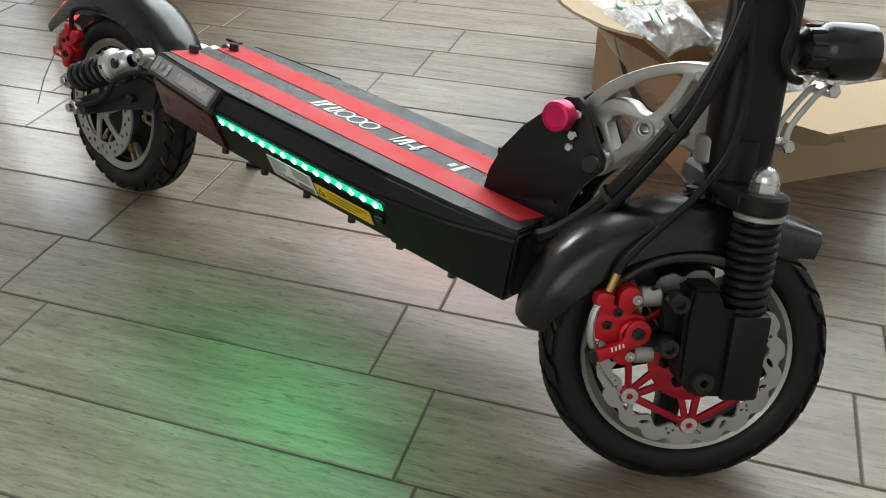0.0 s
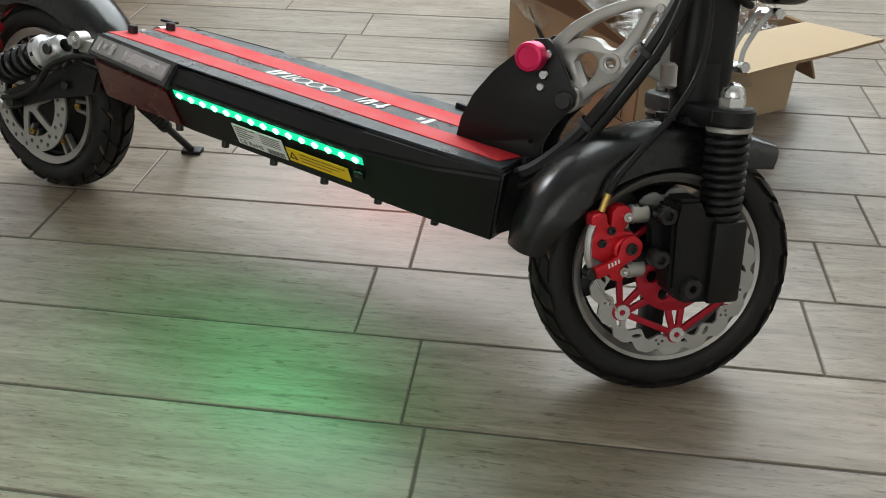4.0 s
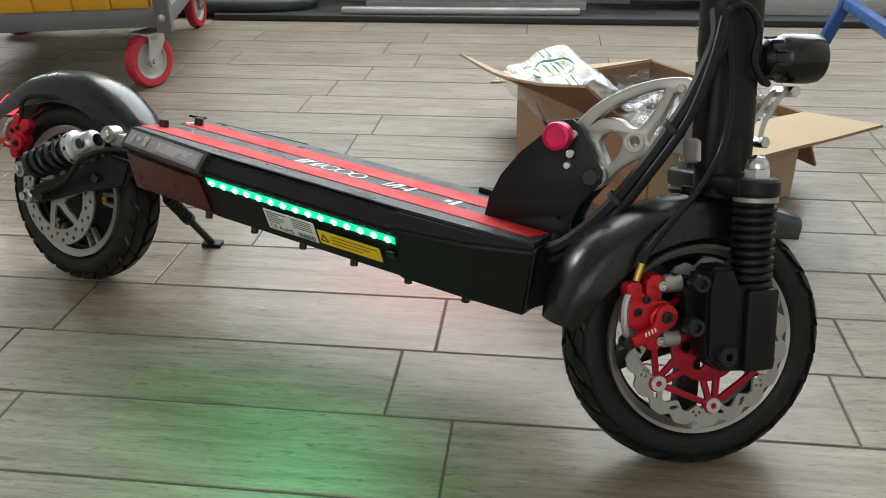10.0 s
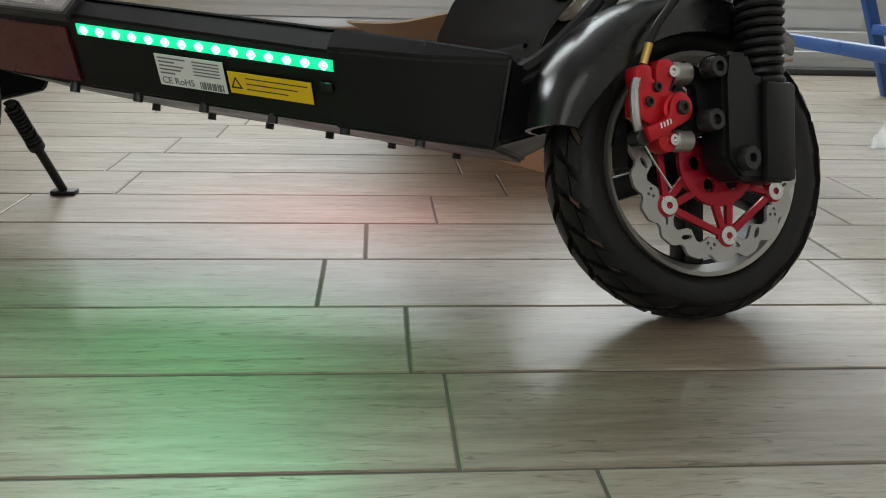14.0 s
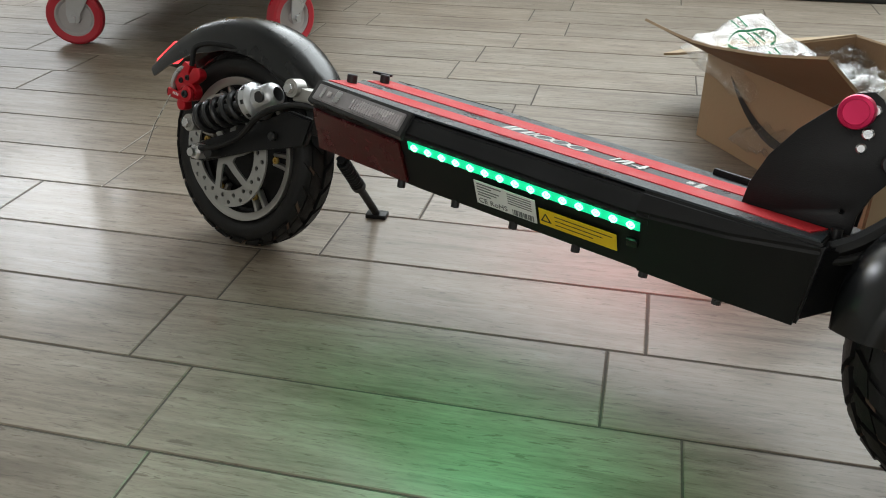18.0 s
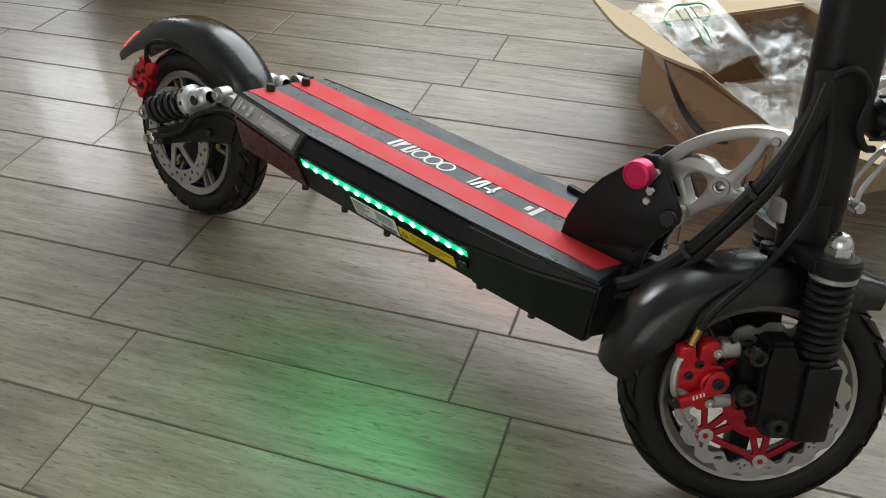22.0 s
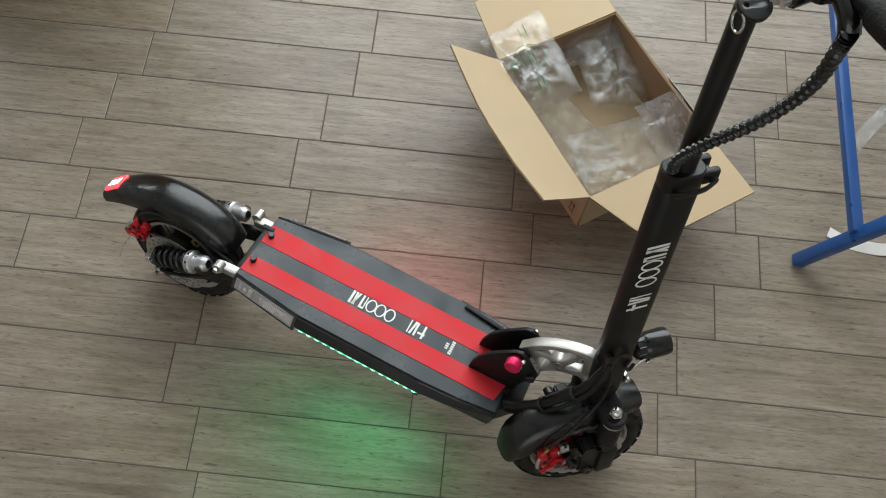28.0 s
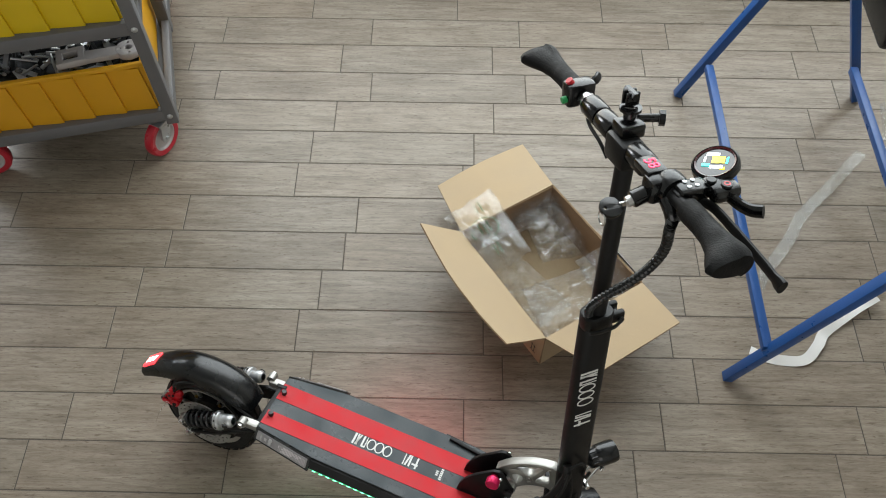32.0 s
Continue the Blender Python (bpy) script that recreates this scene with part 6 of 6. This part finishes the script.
part("cast_bracket", bk, HUBW, cart, "grey cast metal bracket", M=at(0.235, -0.115, 0.432) @ Matrix.Rotation(radians(8), 4, "X") @ Matrix.Rotation(radians(6), 4, "Z"))


def castor(x, y, turn):
    c = new("castor")
    c.parent = cart
    c["label"] = "red castor wheel in a zinc fork"
    M = at(x, y, 0) @ Matrix.Rotation(radians(turn), 4, "Z")
    R = 0.078
    part("castor_tyre", lathe(B(), [(0.054, -0.016), (0.070, -0.018), (0.076, -0.014), (R, -0.006), (R, 0.006), (0.076, 0.014), (0.070, 0.018), (0.054, 0.016)], 40, M @ at(0.022, 0, R) @ RX, closed=True), REDPU, c, "red polyurethane tyre")
    part("castor_hub", lathe(B(), [(0, -0.017), (0.016, -0.017), (0.018, -0.010), (0.044, -0.008), (0.050, -0.014), (0.055, -0.014), (0.055, 0.014), (0.050, 0.014), (0.044, 0.008), (0.018, 0.010), (0.016, 0.017), (0, 0.017)], 36, M @ at(0.022, 0, R) @ RX), HUBW, c)
    for s in (-1, 1):
        bm = prism(B(), [(0.008, R - 0.014), (0.036, R - 0.014), (0.040, R + 0.01), (0.028, 0.150), (-0.028, 0.150), (-0.026, 0.128), (0.002, R + 0.01)], s * 0.021, s * 0.024)
        part("fork_cheek", bm, ZINC, c, M=M)
    part("swivel_plate", box(B(), (0, 0, 0.155), (0.085, 0.07, 0.008), 0.002, M), ZINC, c)
    part("swivel_head", cyl(B(), M @ Vector((0, 0, 0.138)), M @ Vector((0, 0, 0.152)), 0.034, seg=24), ZINC, c)
    part("castor_bolt", cyl(B(), M @ Vector((0.022, -0.032, R)), M @ Vector((0.022, 0.032, R)), 0.009, seg=6), ZINC, c)


castor(0.070, -0.045, 52)
castor(0.67, -0.055, 5)
castor(0.060, -DEP + 0.045, 80)
castor(0.69, -DEP + 0.05, 40)
bm = tube(B(), curve_pts([(0.02, -0.12, 0.70), (-0.045, -0.14, 0.62), (-0.06, -0.20, 0.54), (0.0, -0.28, 0.62)], 7), 0.026, 8, flat=0.1)
part("hanging_strap", bm, BROWNSTRAP, cart, "brown strap hanging from the frame")

# ---- blue trestle ----
trestle = thing("trestle", "blue painted steel trestle with splayed legs", "trestle")
TOP = 0.87


def bar(name, a, b, w=0.032, bev=0.003):
    a, b = Vector(a), Vector(b)
    m = frame_at((a + b) / 2, b - a)
    part(name, box(B(), (0, 0, 0), (w, w, (b - a).length), bev, m), BLUE, trestle)


for y in (0.544, 1.728):
    bar("leg", (0.968, y, 0.006), (1.278, y, TOP - 0.02))
    bar("leg", (1.655, y - 0.01, 0.006), (1.310, y, TOP - 0.02))
bar("brace", (1.030, 0.548, 0.205), (1.030, 1.680, 0.205), 0.028)
bar("brace", (1.555, 0.548, 0.205), (1.555, 1.680, 0.205), 0.028)
bar("top_beam", (1.294, 0.45, TOP), (1.294, 1.80, TOP), 0.05)
def ribbon(name, pts, width, m, label, th=0.0012):
    """A flat band that lies along the points, twisting a little."""
    bm, c = B(), curve_pts(pts, 8)
    rows = []
    for i, p in enumerate(c):
        d = (c[min(i + 1, len(c) - 1)] - c[max(i - 1, 0)]).normalized()
        side = d.cross(Vector((0.25 * math.sin(i * 0.4), 0.2 * math.cos(i * 0.3), 1))).normalized() * width / 2
        up = side.cross(d).normalized() * th
        rows.append([p - side, p + side, p + side + up, p - side + up])
    tagged(part(name, loft(bm, rows), m, None), label, "strip")


ribbon("plastic_strip", [(1.06, 0.640, 0.004), (1.12, 0.612, 0.004), (1.22, 0.606, 0.006), (1.275, 0.655, 0.012), (1.31, 0.705, 0.010), (1.40, 0.77, 0.012), (1.50, 0.83, 0.03)], 0.034, WHITESTRIP, "white plastic strip lying by the blue trestle")
ribbon("clear_strip", [(1.12, 0.86, 0.004), (1.17, 0.94, 0.008), (1.26, 1.05, 0.012), (1.33, 1.16, 0.010), (1.45, 1.28, 0.02), (1.58, 1.41, 0.06)], 0.040, FILM, "clear plastic strip lying under the blue trestle")
case = thing("black_case", "black hard case lying on the blue trestle", "case")
part("case_body", box(B(), (1.43, 1.42, TOP + 0.085), (0.50, 0.72, 0.118), 0.014), SATIN, case)
part("case_lid", box(B(), (1.43, 1.42, TOP + 0.166), (0.504, 0.724, 0.040), 0.012), SATIN, case)
bm = B()
for i in range(2):
    sheet(bm, [(1.62 + 0.06 * i, 1.10, 0.02), (2.0, 1.0, 0.02), (1.95, 1.55, 0.40 + 0.1 * i), (1.60 + 0.05 * i, 1.50, 0.22)], 0.001, 10, 0.06, i)
tagged(part("plastic_sheet", bm, [FILM, FILM, FILM], None), "crumpled clear plastic sheet by the trestle", "sheet")

# ---- long stock along the wall ----
def stock(name, c, s, m, label, bev=0.004, rz=0.0):
    ob = part(name, box(B(), (0, 0, 0), s, bev), m, None)
    ob.matrix_world = Matrix.Translation(Vector(c) * S) @ Matrix.Rotation(radians(rz), 4, "Z")
    return tagged(ob, label, "metal stock")


def profile(c, s, label, slots=1, rz=0.0):
    """An extruded aluminium length with slots along its front and top."""
    lx, w, h = s[0] / 2, s[1] / 2, s[2] / 2
    d, g = min(0.010, s[1] * 0.2), min(0.007, s[2] * 0.14)
    sec = [(-w, -h), (w, -h), (w, h), (0.3 * w, h), (0.3 * w, h - d * 0.7), (-0.1 * w, h - d * 0.7), (-0.1 * w, h), (-w, h)]
    for k in range(slots):
        z = h - 2 * h * (k + 0.5) / slots
        sec += [(-w, z + g), (-w + d, z + g), (-w + d, z - g), (-w, z - g)]
    bm = loft(B(), [[(x, y, z) for y, z in sec] for x in (-lx, lx)])
    ob = part("aluminium_profile", bm, PROFILE, None, sharp=0.3)
    ob.matrix_world = Matrix.Translation(Vector(c) * S) @ Matrix.Rotation(radians(rz), 4, "Z")
    return tagged(ob, label, "metal stock")


stock("floor_plate", (0.6, 2.56, 0.012), (3.4, 0.56, 0.024), PROFDARK, "dark base plate under the metal stock by the wall")
stock("aluminium_bar", (-0.15, 2.33, 0.036), (0.90, 0.035, 0.022), PROFILE, "long flat aluminium bar on the dark base plate", rz=1.0)
profile((-0.10, 2.46, 0.056), (0.85, 0.09, 0.062), "aluminium profile wrapped in clear film", 1)
profile((1.55, 2.42, 0.052), (1.55, 0.10, 0.056), "wide aluminium profile on the dark base plate", 1)
profile((1.35, 2.52, 0.115), (1.9, 0.12, 0.068), "wide aluminium profile on a stack", 1)
profile((0.55, 2.66, 0.150), (3.0, 0.10, 0.25), "tall aluminium profile along the wall", 3)
profile((0.10, 2.56, 0.20), (1.55, 0.07, 0.075), "long aluminium profile on a stack", 1)
# solid dark box added where the stack leaves only a dark gap
stock("dark_gap_block", (-1.3, 2.66, 0.11), (0.66, 0.16, 0.17), PROFDARK, "dark block filling the dark gap beside the aluminium profiles")
stock("stock_support", (-0.1, 2.57, 0.092), (1.2, 0.05, 0.138), PROFILE, "low aluminium profile carrying the longer ones")
bm = cyl(B(), (-0.70, 2.38, 0.098), (0.55, 2.42, 0.150), 0.013, seg=18)
tagged(part("brown_rod", bm, RUSTY, None), "long brown varnished rod lying on the profiles", "rod")
bm = tube(B(), curve_pts([(-2.2, 2.40, 0.036), (-1.5, 2.36, 0.036), (-1.0, 2.34, 0.036), (-0.78, 2.40, 0.036), (-0.80, 2.50, 0.058), (-1.1, 2.54, 0.058), (-2.2, 2.56, 0.058)], 10), 0.034, 14)
tagged(part("rubber_hose", bm, GREENHOSE, None), "dark green rubber hose looped on the floor", "hose")
FILMW = sheet(B(), [(-0.52, 2.408, 0.052), (0.20, 2.408, 0.052), (0.20, 2.402, 0.092), (-0.52, 2.402, 0.092)], 0.001, 14, 0.004, 3)
tagged(part("wrapping_film", FILMW, [FILM, FILM, FILM], None), "clear wrapping film round an aluminium profile", "film")

# ---- floor ----
TW, TL, GAP = 0.152, 0.604, 0.0030
bm = box(B(), ((X0 + X1) / 2, (Y0 + Y1) / 2, -0.026), (X1 - X0 + 0.4, Y1 - Y0 + 0.4, 0.05))
floor = tagged(part("floor", bm, GROUT, None), "greyish brown wood-look plank tiles with grey grout", "floor", kind="structure")


def tile_bm(bm, cx=0.0, cy=0.0, x0=None, x1=None, bev=0.0014):
    hx0, hx1 = (-(TL - GAP) / 2, (TL - GAP) / 2) if x0 is None else (x0, x1)
    hy = (TW - GAP) / 2
    rings = []
    for z, d in ((-0.004, 0), (-0.0012, 0), (0, bev)):
        rings.append([bm.verts.new((cx + x, cy + y, z)) for x, y in ((hx0 + d, -hy + d), (hx1 - d, -hy + d), (hx1 - d, hy - d), (hx0 + d, hy - d))])
    for a, b in zip(rings, rings[1:]):
        for i in range(4):
            j = (i + 1) % 4
            bm.faces.new((a[i], a[j], b[j], b[i]))
    bm.faces.new(rings[-1])


OFFS = {-4: 0.33, -3: 0.219, -2: 0.121, -1: 0.092, 0: 0.0, 1: 0.048, 2: 0.146, 3: 0.268, 4: 0.208, 5: 0.268, 6: 0.337, 7: 0.371, 8: 0.138, 9: 0.179, 10: 0.254, 11: 0.381, 12: 0.253, 13: 0.365, 14: 0.11, 15: 0.29}
tb = B()
tile_bm(tb)
TILEMESH = mesh_of("tile", tb, TILE, sharp=0.3)
rest = B()
k0, k1 = math.floor(Y0 / TW), math.ceil(Y1 / TW)
random.seed(11)
for k in range(k0, k1):
    off = OFFS.get(k, random.uniform(0, TL))
    cy = (k + 0.5) * TW
    i0, i1 = math.floor((X0 - off) / TL) - 1, math.ceil((X1 - off) / TL) + 1
    for i in range(i0, i1):
        cx = off + (i + 0.5) * TL
        if not X0 + 0.1 < cx < X1 - 0.1:
            continue
        if -2.3 < cx < 2.6 and -4 <= k <= 15:
            ob = new("tile", TILEMESH)
            ob.location = Vector((cx, cy, random.uniform(0, 0.0006))) * S
            ob.parent = floor
        else:
            tile_bm(rest, cx, cy)
ob = part("outer_tiles", rest, TILE, floor, sharp=0.3)
ob["kind"] = "stuff"
